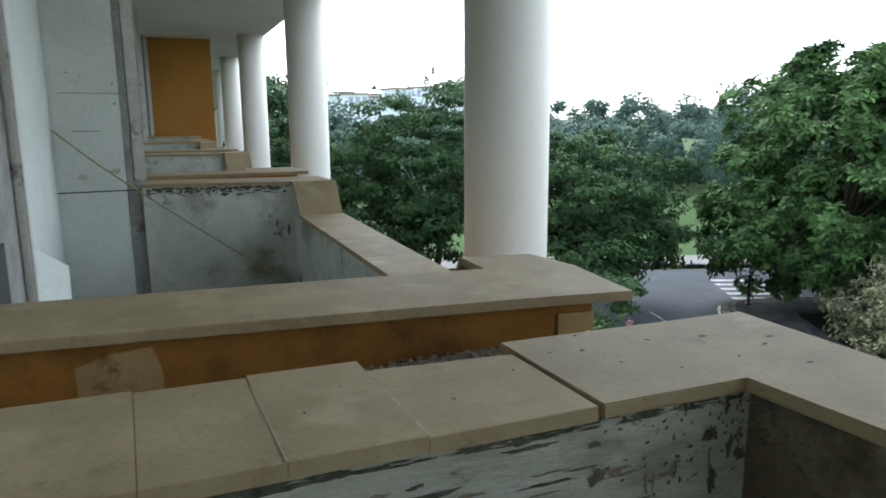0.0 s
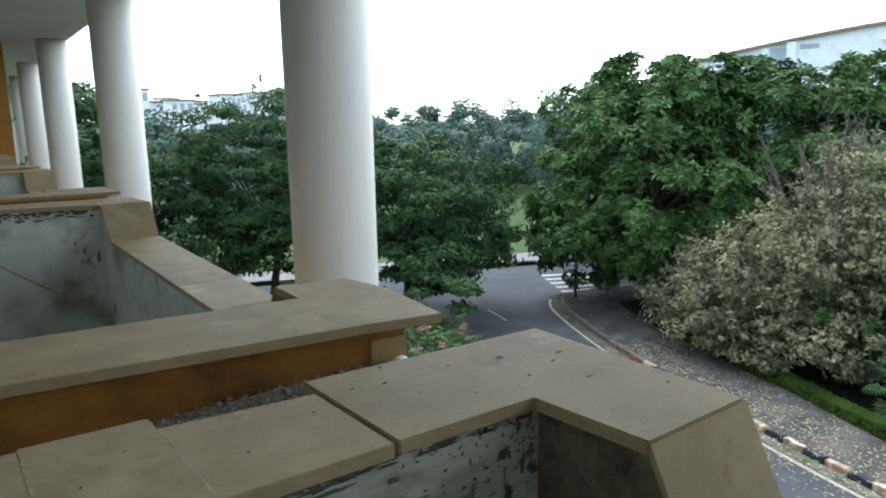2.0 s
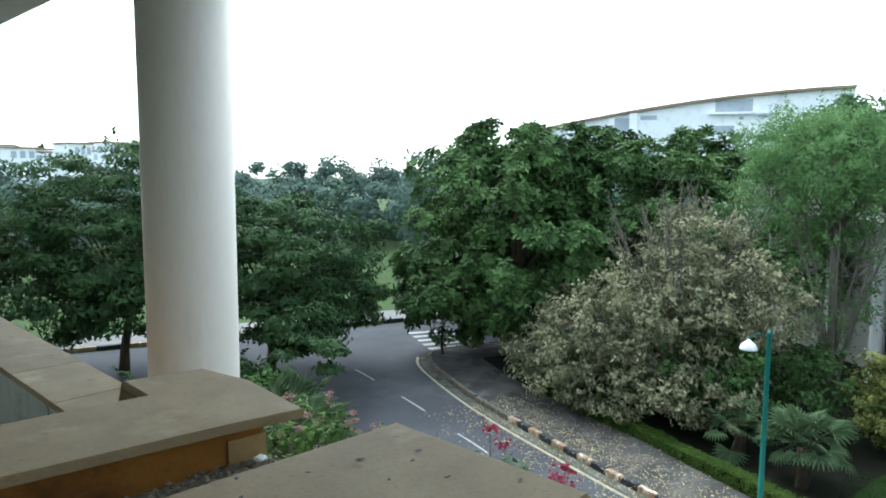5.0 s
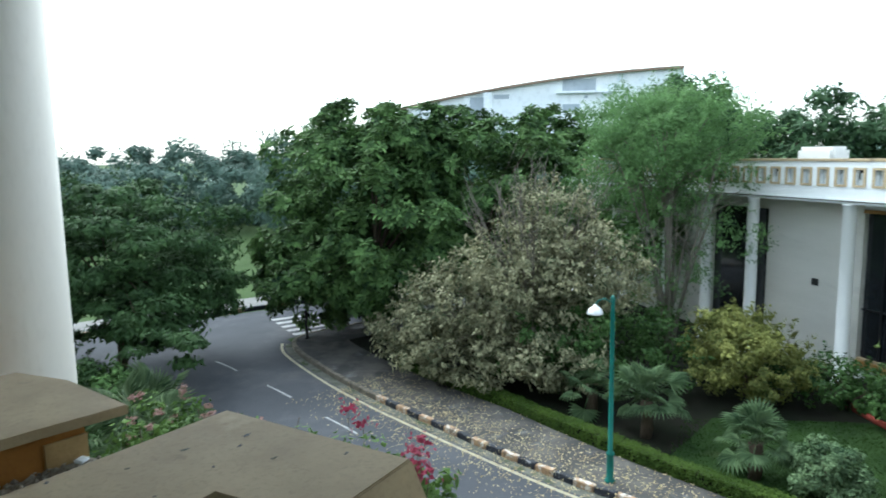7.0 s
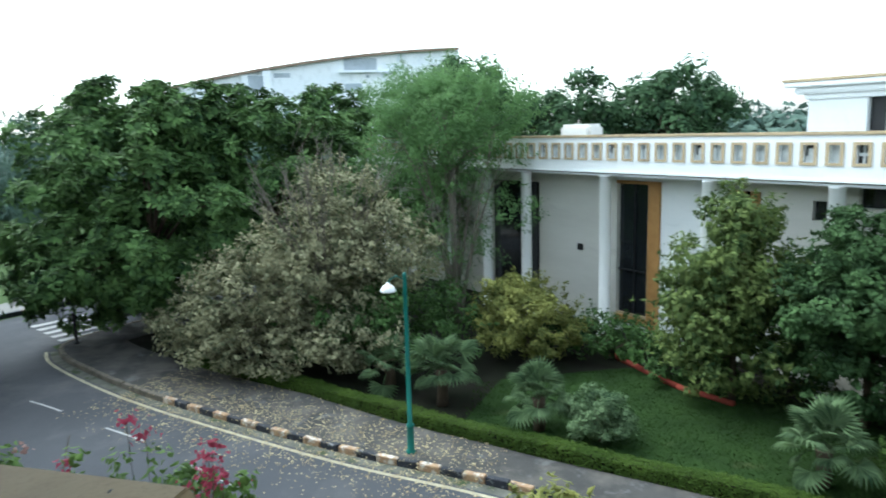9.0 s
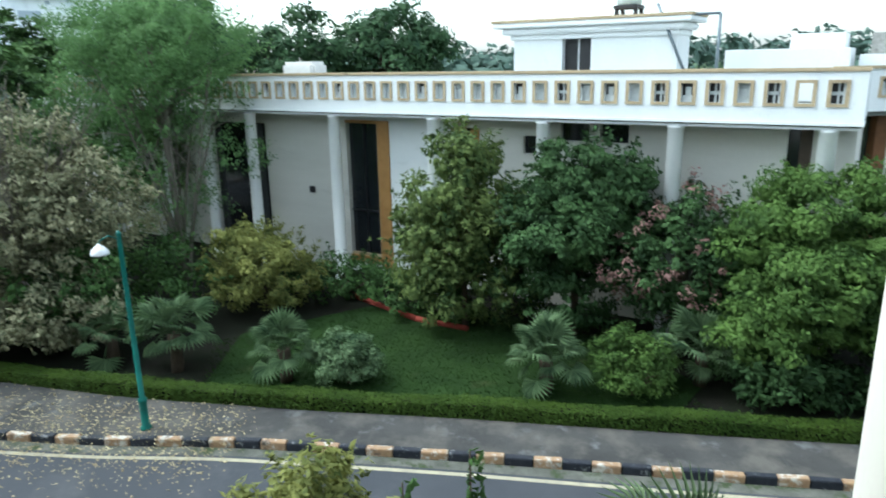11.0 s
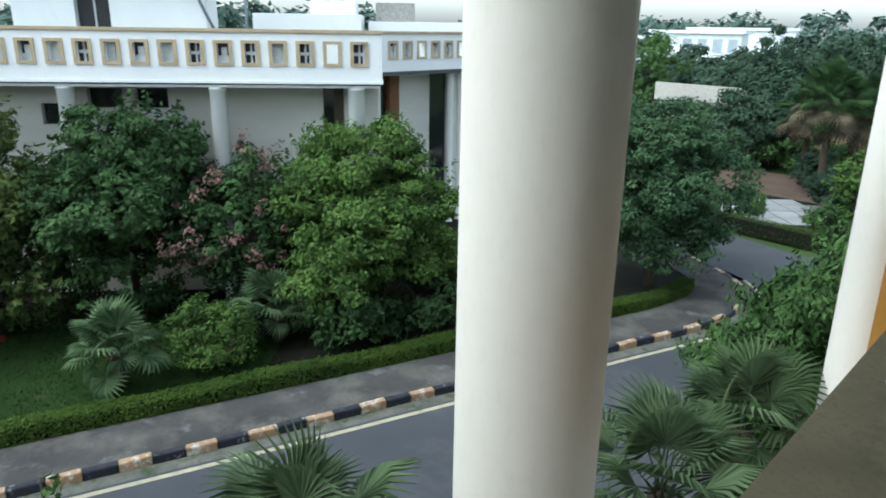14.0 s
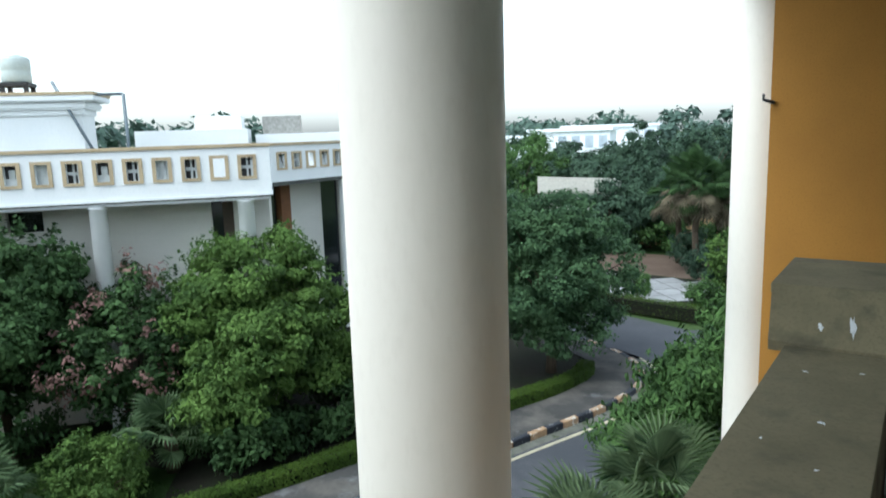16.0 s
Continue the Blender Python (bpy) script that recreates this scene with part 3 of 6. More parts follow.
FAR = [(-8, 35.0), (8, 28.8), (15, 25.9), (20.4, 23.7), (24.6, 21.9), (30.5, 18.7), (45, 11.4)]
F, FH = along(FAR, 1.0)
strip("pavement_far", offset(F, FH, 0.3), offset(F, FH, 0.15), 0.12, KERB_BLACK, "dark kerb of the far side road", "kerb")
strip("pavement_beyond", offset(F, FH, 2.2), offset(F, FH, 0.3), 0.125, PAVING_PALE, "pale pavement beyond the side road", "pavement")
fk = thing("kerb_far", "black and white kerb stones across the junction", "kerb", kind="structure")
for i in range(len(F)):
    piece("kerb_block", blocks[0] if i % 2 else blocks[2], fk, Matrix.Translation((F[i, 0], F[i, 1], 0)) @ Matrix.Rotation(FH[i] + math.pi, 4, "Z") @ Matrix.Diagonal((2, 1, 1, 1)))

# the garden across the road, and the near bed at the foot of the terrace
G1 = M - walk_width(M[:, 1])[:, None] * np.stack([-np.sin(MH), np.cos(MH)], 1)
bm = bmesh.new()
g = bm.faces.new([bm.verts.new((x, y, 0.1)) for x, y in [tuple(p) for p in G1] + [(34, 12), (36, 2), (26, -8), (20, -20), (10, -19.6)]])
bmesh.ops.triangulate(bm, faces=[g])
tagged(part("garden_bed", bm, EARTH), "garden soil with shrub shade in its near-black colour, across the road", "ground", "", "structure")
bm = bmesh.new()
g = bm.faces.new([bm.verts.new((x, y, 0.112)) for x, y in [(11.9, -6.4), (12.5, -4.2), (13.3, -1.6), (14.1, 0.9), (15.3, 2.9), (18.2, 2.4), (19.6, -1.0), (18.6, -4.2), (15.5, -7.0), (13.0, -7.6)]])
bmesh.ops.triangulate(bm, faces=[g])
tagged(part("lawn", bm, GRASS), "mown dark green lawn with a few dry patches", "lawn", "", "structure")
k = 16000
tuft = np.stack([RNG.uniform(12.0, 19.4, k), RNG.uniform(-7.2, 3.0, k), np.full(k, 0.125)], 1)
tuft = tuft[(tuft[:, 0] > 12.1 + 0.33 * (tuft[:, 1] + 6.4)) & (tuft[:, 0] < 19.6 - 0.45 * np.abs(tuft[:, 1] + 1.0))]
lt = leaves_mesh("grass_tufts", tuft, RNG.normal(0, 1, tuft.shape) * np.array([1, 1, 0.2]), 0.06, 0.025, -0.6)
lt.materials.append(LEAF_LAWN)
tagged(new("grass_tufts", lt), "short uneven grass blades of the lawn", "grass", "", "stuff")
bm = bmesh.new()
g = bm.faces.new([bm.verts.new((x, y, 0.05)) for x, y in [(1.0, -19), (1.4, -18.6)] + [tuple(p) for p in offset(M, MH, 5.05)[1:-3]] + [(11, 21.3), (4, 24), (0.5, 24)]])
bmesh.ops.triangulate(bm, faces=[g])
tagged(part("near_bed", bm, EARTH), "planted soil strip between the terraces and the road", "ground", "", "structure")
nk = thing("kerb_near", "black and yellow kerb blocks along the near edge of the road", "kerb", kind="structure")
NK, NKH = along([tuple(p) for p in offset(M, MH, 4.9)[2:-2:3]], 0.5)
for i in range(len(NK)):
    piece("kerb_block", blocks[2 * (i % 2)], nk, Matrix.Translation((NK[i, 0], NK[i, 1], 0)) @ Matrix.Rotation(NKH[i] + math.pi, 4, "Z"))
bm = bmesh.new()
for a, b in (((18.2, -2.2), (20.6, -0.6)), ((17.2, -3.4), (18.2, -2.2))):
    tube(bm, [(*a, 0.15), (*b, 0.15)], [0.09, 0.09], 6)
tagged(part("edging", bm, RED_EDGE), "red painted edging along the garden bed", "edging", "", "structure")

# ---- the terrace building that the camera stands on ----
COL_X, COL_Y, COL_S, COL_R, COL_B = 2.54, -2.214, 6.768, 0.315, 0.061
SOFFIT_Z = 8.68


def bulge(y):
    k = (y - COL_Y) / COL_S
    return COL_B * k * k


colbm = bmesh.new()
lathe(colbm, [(COL_R * 1.25, 0.0), (COL_R * 1.25, 0.25), (COL_R, 0.3), (COL_R, 4.5), (COL_R, SOFFIT_Z)], 48)
col_mesh = bpy.data.meshes.new("column")
colbm.to_mesh(col_mesh)
colbm.free()
col_mesh.materials.append(COLUMN)
for k in range(-1, 7):
    ob = new("column", col_mesh)
    ob.matrix_basis = pose(COL_X + COL_B * k * k, COL_Y + COL_S * k, 0, 0, 0, 37 * k)
    tagged(ob, "tall round cream-white painted column from ground to soffit", "column", "columns along the terraces")

ys = np.linspace(-13, 40, 28)
bm = bmesh.new()
for y0, y1 in zip(ys, ys[1:]):
    e0, e1 = (COL_X + bulge(y) + COL_R + 0.02 for y in (y0, y1))
    prism(bm, [(-1.4, y0), (e0, y0), (e1, y1), (-1.4, y1)], SOFFIT_Z, SOFFIT_Z + 0.55)
bmesh.ops.remove_doubles(bm, verts=bm.verts, dist=0.001)
tagged(part("ceiling", bm, SOFFIT), "white painted soffit over the terraces", "ceiling", "", "structure")
bm = bmesh.new()
box(bm, -6, -1.4, -13, 40, SOFFIT_Z, SOFFIT_Z + 0.55)
tagged(part("roof_slab", bm, SOFFIT), "plain roof slab behind the soffit", "roof", "", "structure")


def terrace_wall(name, label, outline, z0, z1, inside, outside, facing):
    """A parapet wall on a plan; the faces that look along facing take the inner finish."""
    bm = bmesh.new()
    prism(bm, outline, z0, z1)
    bm.normal_update()
    for f in bm.faces:
        f.material_index = 0 if f.normal.dot(Vector(facing)) > 0.5 else 1
    ob = part(name, bm, [inside, outside])
    return tagged(ob, label, "parapet wall", "", "structure")


def slab(parent, outline, top, thick=0.026, mat=STONE, low=None):
    bm = bmesh.new()
    lows = [t - thick for t in top] if isinstance(top, (list, tuple)) else top - thick
    prism(bm, outline, lows, top, 0.0009)
    return part("coping_slab", bm, mat, parent)


# own terrace: far side wall and its coping
def inner(x):
    return 0.865 - 0.045 * x


def outer(x):
    return 1.215 - 0.065 * x


w = terrace_wall("wall_side_1", "stained white terrace parapet with brown stone coping", [(-0.42, inner(-0.42) + 0.012), (1.0, inner(1.0) + 0.012), (1.0, outer(1.0) - 0.05), (-0.42, outer(-0.42) - 0.05)], 5.1, 6.223, PLASTER_PEEL, ORANGE, (0, -1, 0))
seams = [-0.42, -0.235, -0.02, 0.163, 0.364, 0.652]
for i, (a, b) in enumerate(zip(seams, seams[1:])):
    cut = (0, 0, 0.008, 0.0, 0.045)[i]
    lift = (0.0, 0.0008, 0.0, 0.001, -0.003)[i]
    slab(w, [(a + 0.0003, inner(a)), (b - 0.0003 - 0.002 * (i == 4), inner(b)), (b - 0.0003 - 0.002 * (i == 4), outer(b) - cut - 0.02 * (i == 4)), (a + 0.0003, outer(a) - cut)], 6.25 + lift)
bm = bmesh.new()
for s in seams[3:-1]:
    y = inner(s) + 0.004
    while y < outer(s) - 0.06:
        step = RNG.uniform(0.012, 0.05)
        wide = RNG.uniform(0.0011, 0.0018)
        box(bm, s - wide, s + wide, y, min(y + step, outer(s) - 0.055), 6.2265, 6.2512)
        y += step + RNG.uniform(-0.006, 0.006)
part("mortar_joint", bm, JOINT, w)
bm = bmesh.new()
prism(bm, [(0.656, inner(0.656) - 0.004), (0.955, inner(0.955)), (0.962, 0.572), (1.245, 0.568), (1.268, 1.128), (0.656, outer(0.656))], 6.224, 6.25, 0.003)
part("coping_slab", bm, STONE, w)

# own terrace: front wall, lower in the middle
w = terrace_wall("wall_front_1", "low stained parapet wall along the terrace front", [(0.995, -2.9), (1.245, -2.9), (1.235, 1.08), (0.975, 0.80)], 5.1, 5.967, PLASTER_BROWN, ORANGE, (-1, 0, 0))
bm = bmesh.new()
prism(bm, [(0.975, 0.575), (1.235, 0.575), (1.235, 1.075), (1.004, 1.075), (0.975, 0.81)], 5.967, 6.223)
prism(bm, [(0.975, 0.455), (1.235, 0.455), (1.235, 0.575), (0.975, 0.575)], 5.95, [5.972, 5.972, 6.218, 6.218])
part("corner_block", bm, PLASTER_BROWN, w)
slab(w, [(0.962, 0.45), (1.25, 0.45), (1.245, 0.566), (0.962, 0.57)], [6.0, 6.0, 6.247, 6.247])
cuts = [0.448, -2.352]
for a, b in zip(cuts, cuts[1:]):
    slab(w, [(0.985, b + 0.003), (1.272, b + 0.003), (1.272, a - 0.003), (0.985, a - 0.003)], 6.0 + RNG.uniform(-0.002, 0.002), 0.032, STONE_GREY)
slab(w, [(0.975, -2.475), (1.335, -2.475), (1.32, -2.352), (0.98, -2.352)], [6.165, 6.165, 6.008, 6.008], 0.032, STONE_GREY)
slab(w, [(0.97, -2.99), (1.345, -2.99), (1.34, -2.478), (0.97, -2.478)], 6.165, 0.032, STONE_GREY)
w = terrace_wall("wall_side_2", "stained white parapet at the other end of the terrace", [(-0.42, -2.93), (0.99, -2.93), (0.99, -2.62), (-0.42, -2.62)], 5.1, 6.117, PLASTER, ORANGE, (0, 1, 0))
for a, b in zip(np.linspace(-0.42, 0.965, 4), np.linspace(-0.42, 0.965, 4)[1:]):
    slab(w, [(a + 0.003, -2.98), (b - 0.003, -2.98), (b - 0.003, -2.56), (a + 0.003, -2.56)], 6.15, 0.032, STONE_GREY)

side = [o for o in bpy.data.objects if o.name.startswith("wall_side_1")][0]
# Specks crowd towards the corner and darken that end of the wall.
blotches("mould", side, [(RNG.uniform(0.2, 1.34), 6.218 - 0.012 * RNG.random(), RNG.uniform(0.012, 0.05), RNG.uniform(0.0015, 0.005)) for _ in range(60)] + [(RNG.uniform(0.35, 1.2), RNG.uniform(6.06, 6.2), RNG.uniform(0.008, 0.04), RNG.uniform(0.002, 0.007)) for _ in range(12)] + [(1.36 - 0.16 * RNG.random() ** 2, 6.215 - 0.14 * RNG.random() ** 2, RNG.uniform(0.003, 0.008), RNG.uniform(0.008, 0.022)) for _ in range(6)] + [(1.37 - 0.3 * RNG.random() ** 2, 6.215 - 0.16 * RNG.random() ** 1.5, RNG.uniform(0.0012, 0.005), RNG.uniform(0.0012, 0.005)) for _ in range(120)] + [(0.95, 6.08, 0.03, 0.018), (1.06, 6.12, 0.02, 0.012), (0.80, 6.09, 0.03, 0.012), (1.29, 6.15, 0.013, 0.014), (1.30, 6.06, 0.012, 0.02), (1.36, 6.10, 0.016, 0.012), (0.55, 6.13, 0.06, 0.008), (0.72, 6.15, 0.07, 0.008)], (-0.4, inner(-0.4) + 0.012, 0), (1, -0.045, 0), (0, 0, 1), (0, -1, 0), MOULD)
blotches("damp_streak", side, [(1.365 - 0.22 * RNG.random() ** 1.6, RNG.uniform(5.82, 6.2), RNG.uniform(0.002, 0.007), RNG.uniform(0.008, 0.035)) for _ in range(8)] + [(RNG.uniform(0.0, 1.2), RNG.uniform(5.9, 6.17), RNG.uniform(0.01, 0.05), RNG.uniform(0.0015, 0.005)) for _ in range(70)], (-0.4, inner(-0.4) + 0.0115, 0), (1, -0.045, 0), (0, 0, 1), (0, -1, 0), MOULD_BROWN)
# Small flat dark discs on the slab top; no holes are cut.
blotches("drill_hole", side, [(0.775, 1.055, 0.006, 0.006), (0.815, 1.135, 0.005, 0.005), (0.60, 1.02, 0.003, 0.003), (1.12, 0.93, 0.006, 0.005), (1.17, 0.96, 0.009, 0.007), (1.02, 0.9, 0.004, 0.004), (1.2, 0.70, 0.006, 0.004), (0.22, 1.0, 0.003, 0.003), (0.45, 0.95, 0.003, 0.003)], (0, 0, 6.2505), (1, 0, 0), (0, 1, 0), (0, 0, 1), NEAR_BLACK)
blotches("drill_hole", side, [(0.80, 0.97, 0.003, 0.003), (0.71, 1.07, 0.004, 0.003), (0.93, 1.05, 0.005, 0.004), (1.05, 1.02, 0.010, 0.005), (1.11, 0.82, 0.007, 0.004), (0.88, 0.90, 0.003, 0.003), (0.3, 1.08, 0.003, 0.002), (0.50, 1.12, 0.004, 0.003)], (0, 0, 6.2505), (1, 0, 0), (0, 1, 0), (0, 0, 1), MOULD)
front = [o for o in bpy.data.objects if o.name.startswith("wall_front_1")][0]
blotches("mould", front, [(-0.80 + 0.2 * RNG.random() ** 2, 6.215 - 0.22 * RNG.random() ** 2, RNG.uniform(0.003, 0.012), RNG.uniform(0.003, 0.010)) for _ in range(8)] + [(-0.82 + 0.22 * RNG.random() ** 2, 6.215 - 0.2 * RNG.random() ** 1.5, RNG.uniform(0.0012, 0.005), RNG.uniform(0.0012, 0.005)) for _ in range(110)], (0.974, 0.0, 0), (0, -1, 0), (0, 0, 1), (-1, 0, 0), MOULD)
blotches("bird_dropping", front, [(1.07, -1.35, 0.006, 0.008), (1.10, -1.75, 0.007, 0.01), (1.18, -2.1, 0.006, 0.006), (1.2, -1.6, 0.004, 0.005), (1.05, -2.15, 0.005, 0.005), (1.08, -1.5, 0.005, 0.004)], (0, 0, 6.003), (1, 0, 0), (0, 1, 0), (0, 0, 1), LAMP_WHITE)
blotches("bird_dropping", front, [(0.115, 0.07, 0.008, 0.032), (0.2, 0.06, 0.007, 0.012)], (0.98, -2.353, 6.012), (1, 0, 0), (0, -0.64, 0.77), (0, 0.77, 0.64), LAMP_WHITE)

# gravel in the gap between two terraces
bm = bmesh.new()
prism(bm, [(-0.42, 1.14), (1.1, 1.06), (1.1, 1.60), (-0.42, 1.72)], 5.1, [6.045, 6.125, 6.125, 6.045])
gap = tagged(part("gap_fill", bm, GRAVEL), "loose grey gravel in the gap between two parapets", "gravel", "", "structure")
n = 2600
mid = np.stack([RNG.uniform(-0.1, 1.1, n), RNG.uniform(1.12, 1.6, n), RNG.uniform(-0.001, 0.008, n)], 1)
mid[:, 2] += 6.067 + 0.0526 * mid[:, 0]
tips = np.array([(1, 0, 0), (0, 1, 0), (-1, 0, 0), (0, -1, 0), (0, 0, 0.7), (0, 0, -0.7)])
turn = RNG.uniform(0, 6.283, n)
size = RNG.uniform(0.004, 0.0105, (n, 1, 1))
spin = np.stack([np.stack([np.cos(turn), -np.sin(turn), 0 * turn], 1), np.stack([np.sin(turn), np.cos(turn), 0 * turn], 1), np.stack([0 * turn, 0 * turn, 1 + 0 * turn], 1)], 1)
stone = np.einsum("nij,kj->nki", spin, tips) * size * RNG.uniform(0.7, 1.3, (n, 6, 1)) + mid[:, None]
eight = np.array([(0, 1, 4), (1, 2, 4), (2, 3, 4), (3, 0, 4), (1, 0, 5), (2, 1, 5), (3, 2, 5), (0, 3, 5)])
st = bpy.data.meshes.new("pebbles")
st.from_pydata(stone.reshape(-1, 3).tolist(), [], (np.arange(n)[:, None, None] * 6 + eight).reshape(-1, 3).tolist())
st.materials.append(GRAVEL)
tagged(new("pebbles", st), "small loose stones", "gravel", "", "stuff")
bm = bmesh.new()
box(bm, -0.02, 0.02, -0.012, 0.012, 0, 0.008, 0.003)
ob = part("paper_scrap", bm, LAMP_WHITE)
ob.matrix_basis = pose(1.06, 1.42, 6.135, 12, 6, 30)
tagged(ob, "small white scrap of paper lying on the gravel", "litter")

# second terrace, slightly splayed
w = terrace_wall("wall_side_3", "orange parapet wall with ochre patches under a brown coping", [(-0.42, 1.68), (1.10, 1.46), (1.13, 1.72), (-0.42, 1.92)], 5.1, 6.223, PLASTER, ORANGE, (0, 1, 0))
bm = bmesh.new()
prism(bm, [(-0.418, 1.638), (0.957, 1.432), (1.175, 1.385), (1.225, 1.72), (1.195, 1.935), (0.962, 1.985), (0.957, 1.791), (-0.418, 1.984)], 6.224, 6.25, 0.003)
part("coping_slab", bm, STONE, w)
bm = bmesh.new()
prism(bm, [(1.00, 1.468), (1.102, 1.453), (1.106, 1.50), (1.00, 1.50)], 5.9, 6.188)
prism(bm, [(-0.135, 1.635), (-0.07, 1.6258), (-0.07, 1.67), (-0.135, 1.68)], 6.06, [6.165, 6.19, 6.19, 6.165])
prism(bm, [(-0.15, 1.637), (0.03, 1.6116), (0.03, 1.66), (-0.15, 1.68)], 5.9, [6.05, 6.06, 6.06, 6.05])
prism(bm, [(-0.0695, 1.6257), (0.022, 1.6128), (0.022, 1.66), (-0.0695, 1.67)], 6.0595, [6.19, 6.20, 6.20, 6.19])
prism(bm, [(0.0225, 1.6127), (0.04, 1.6102), (0.04, 1.66), (0.0225, 1.66)], 6.065, [6.195, 6.14, 6.14, 6.195])
part("paint_patch", bm, OCHRE, w)
w = terrace_wall("wall_front_2", "stained plaster parapet wall with brown coping", [(0.985, 1.9), (1.19, 1.9), (1.37, 5.25), (1.10, 5.25)], 5.1, 6.003, PLASTER, ORANGE, (-1, 0, 0))
slab(w, [(0.962, 2.09), (1.235, 2.09), (1.195, 1.94), (0.962, 1.99)], [6.03, 6.03, 6.245, 6.245])
cuts = np.linspace(2.095, 4.76, 6)
for a, b in zip(cuts, cuts[1:]):
    fa, fb = ((v - 2.09) / 2.67 for v in (a, b))
    slab(w, [(0.962 + 0.12 * fa, a + 0.003), (1.235 + 0.15 * fa, a + 0.003), (1.235 + 0.15 * fb, b - 0.003), (0.962 + 0.12 * fb, b - 0.003)], 6.03)
slab(w, [(1.085, 4.765), (1.385, 4.765), (1.385, 4.90), (1.075, 4.93)], [6.03, 6.03, 6.25, 6.25])
slab(w, [(1.07, 4.935), (1.375, 4.90), (1.36, 5.32), (1.07, 5.36)], 6.25)
bm = bmesh.new()
prism(bm, [(1.095, 4.92), (1.36, 4.91), (1.35, 5.25), (1.095, 5.25)], 5.96, 6.223)
prism(bm, [(1.095, 4.77), (1.365, 4.77), (1.36, 4.91), (1.095, 4.92)], 5.96, [6.0, 6.0, 6.22, 6.22])
part("corner_block", bm, PLASTER, w)
w = terrace_wall("wall_side_4", "white plaster parapet blackened by mould under its coping", [(0.1, 5.24), (1.10, 4.975), (1.10, 5.3), (0.1, 5.56)], 5.1, 6.223, PLASTER, ORANGE, (0, -1, 0))
for a, b in zip([0.1, 0.6], [0.6, 1.066]):
    slab(w, [(a + 0.002, 5.255 - 0.27 * a), (b - 0.002, 5.255 - 0.27 * b), (b - 0.002, 5.615 - 0.24 * b), (a + 0.002, 5.615 - 0.24 * a)], 6.25)

blotches("mould", w, edge_mould(0.95, 170, 6.218, 0.065) + [(0.85, 5.95, 0.006, 0.03), (0.80, 6.0, 0.006, 0.012), (0.93, 5.9, 0.008, 0.05)], (0.12, 5.235, 0), (1, -0.265, 0), (0, 0, 1), (-0.25, -0.97, 0), MOULD)

# further terraces, each a step along
for i in range(4):
    y = 5.92 + 4.57 * i
    e = bulge(y + 1) * 0.75 - 0.03
    w = terrace_wall("wall_side_5", "further terrace parapet with brown coping", [(0.05, y + 0.05), (1.28 + e, y - 0.02), (1.28 + e, y + 0.26), (0.05, y + 0.33)], 5.1, 6.223, PLASTER, ORANGE, (0, 1, 0))
    slab(w, [(0.02, y + 0.02), (0.9 + e, y - 0.06), (0.9 + e, y + 0.3), (0.02, y + 0.38)], 6.25)
    slab(w, [(0.903 + e, y - 0.06), (1.36 + e, y - 0.09), (1.36 + e, y + 0.5), (0.903 + e, y + 0.5)], 6.252)
    e2 = bulge(y + 4) * 0.75 - 0.03
    w = terrace_wall("wall_front_3", "further terrace front parapet", [(1.08 + e, y + 0.3), (1.33 + e, y + 0.3), (1.36 + e2, y + 3.7), (1.1 + e2, y + 3.7)], 5.1, 6.003, PLASTER, ORANGE, (-1, 0, 0))
    slab(w, [(1.05 + e, y + 0.55), (1.36 + e, y + 0.55), (1.39 + e2, y + 3.3), (1.07 + e2, y + 3.3)], 6.03)
    slab(w, [(1.07 + e2, y + 3.305), (1.39 + e2, y + 3.305), (1.39 + e2, y + 3.46), (1.07 + e2, y + 3.46)], [6.03, 6.03, 6.25, 6.25])
    slab(w, [(1.07 + e2, y + 3.465), (1.39 + e2, y + 3.465), (1.39 + e2, y + 3.9), (1.07 + e2, y + 3.9)], 6.25)
    w = terrace_wall("wall_side_6", "further terrace far parapet with mould under its coping", [(0.05, y + 3.68), (1.1 + e2, y + 3.5), (1.1 + e2, y + 3.8), (0.05, y + 3.95)], 5.1, 6.223, PLASTER, ORANGE, (0, -1, 0))
    slab(w, [(0.02, y + 3.66), (1.066 + e2, y + 3.48), (1.066 + e2, y + 3.84), (0.02, y + 3.98)], 6.25)

# terrace floors and the storey beneath
bm = bmesh.new()
box(bm, -0.6, 1.2, -13, 30, 4.95, 5.12)
tagged(part("floor", bm, CEMENT), "bare cement terrace floor", "floor", "", "structure")
# Unseen wall; its pale colour is chosen to keep orange bounce off the columns.
bm = bmesh.new()
box(bm, 0.7, 1.02, -13, 30, 0, 4.95)
tagged(part("wall_lower", bm, PLASTER_CLEAN), "unseen wall of the storey below, pale to limit orange bounce", "wall", "", "structure")
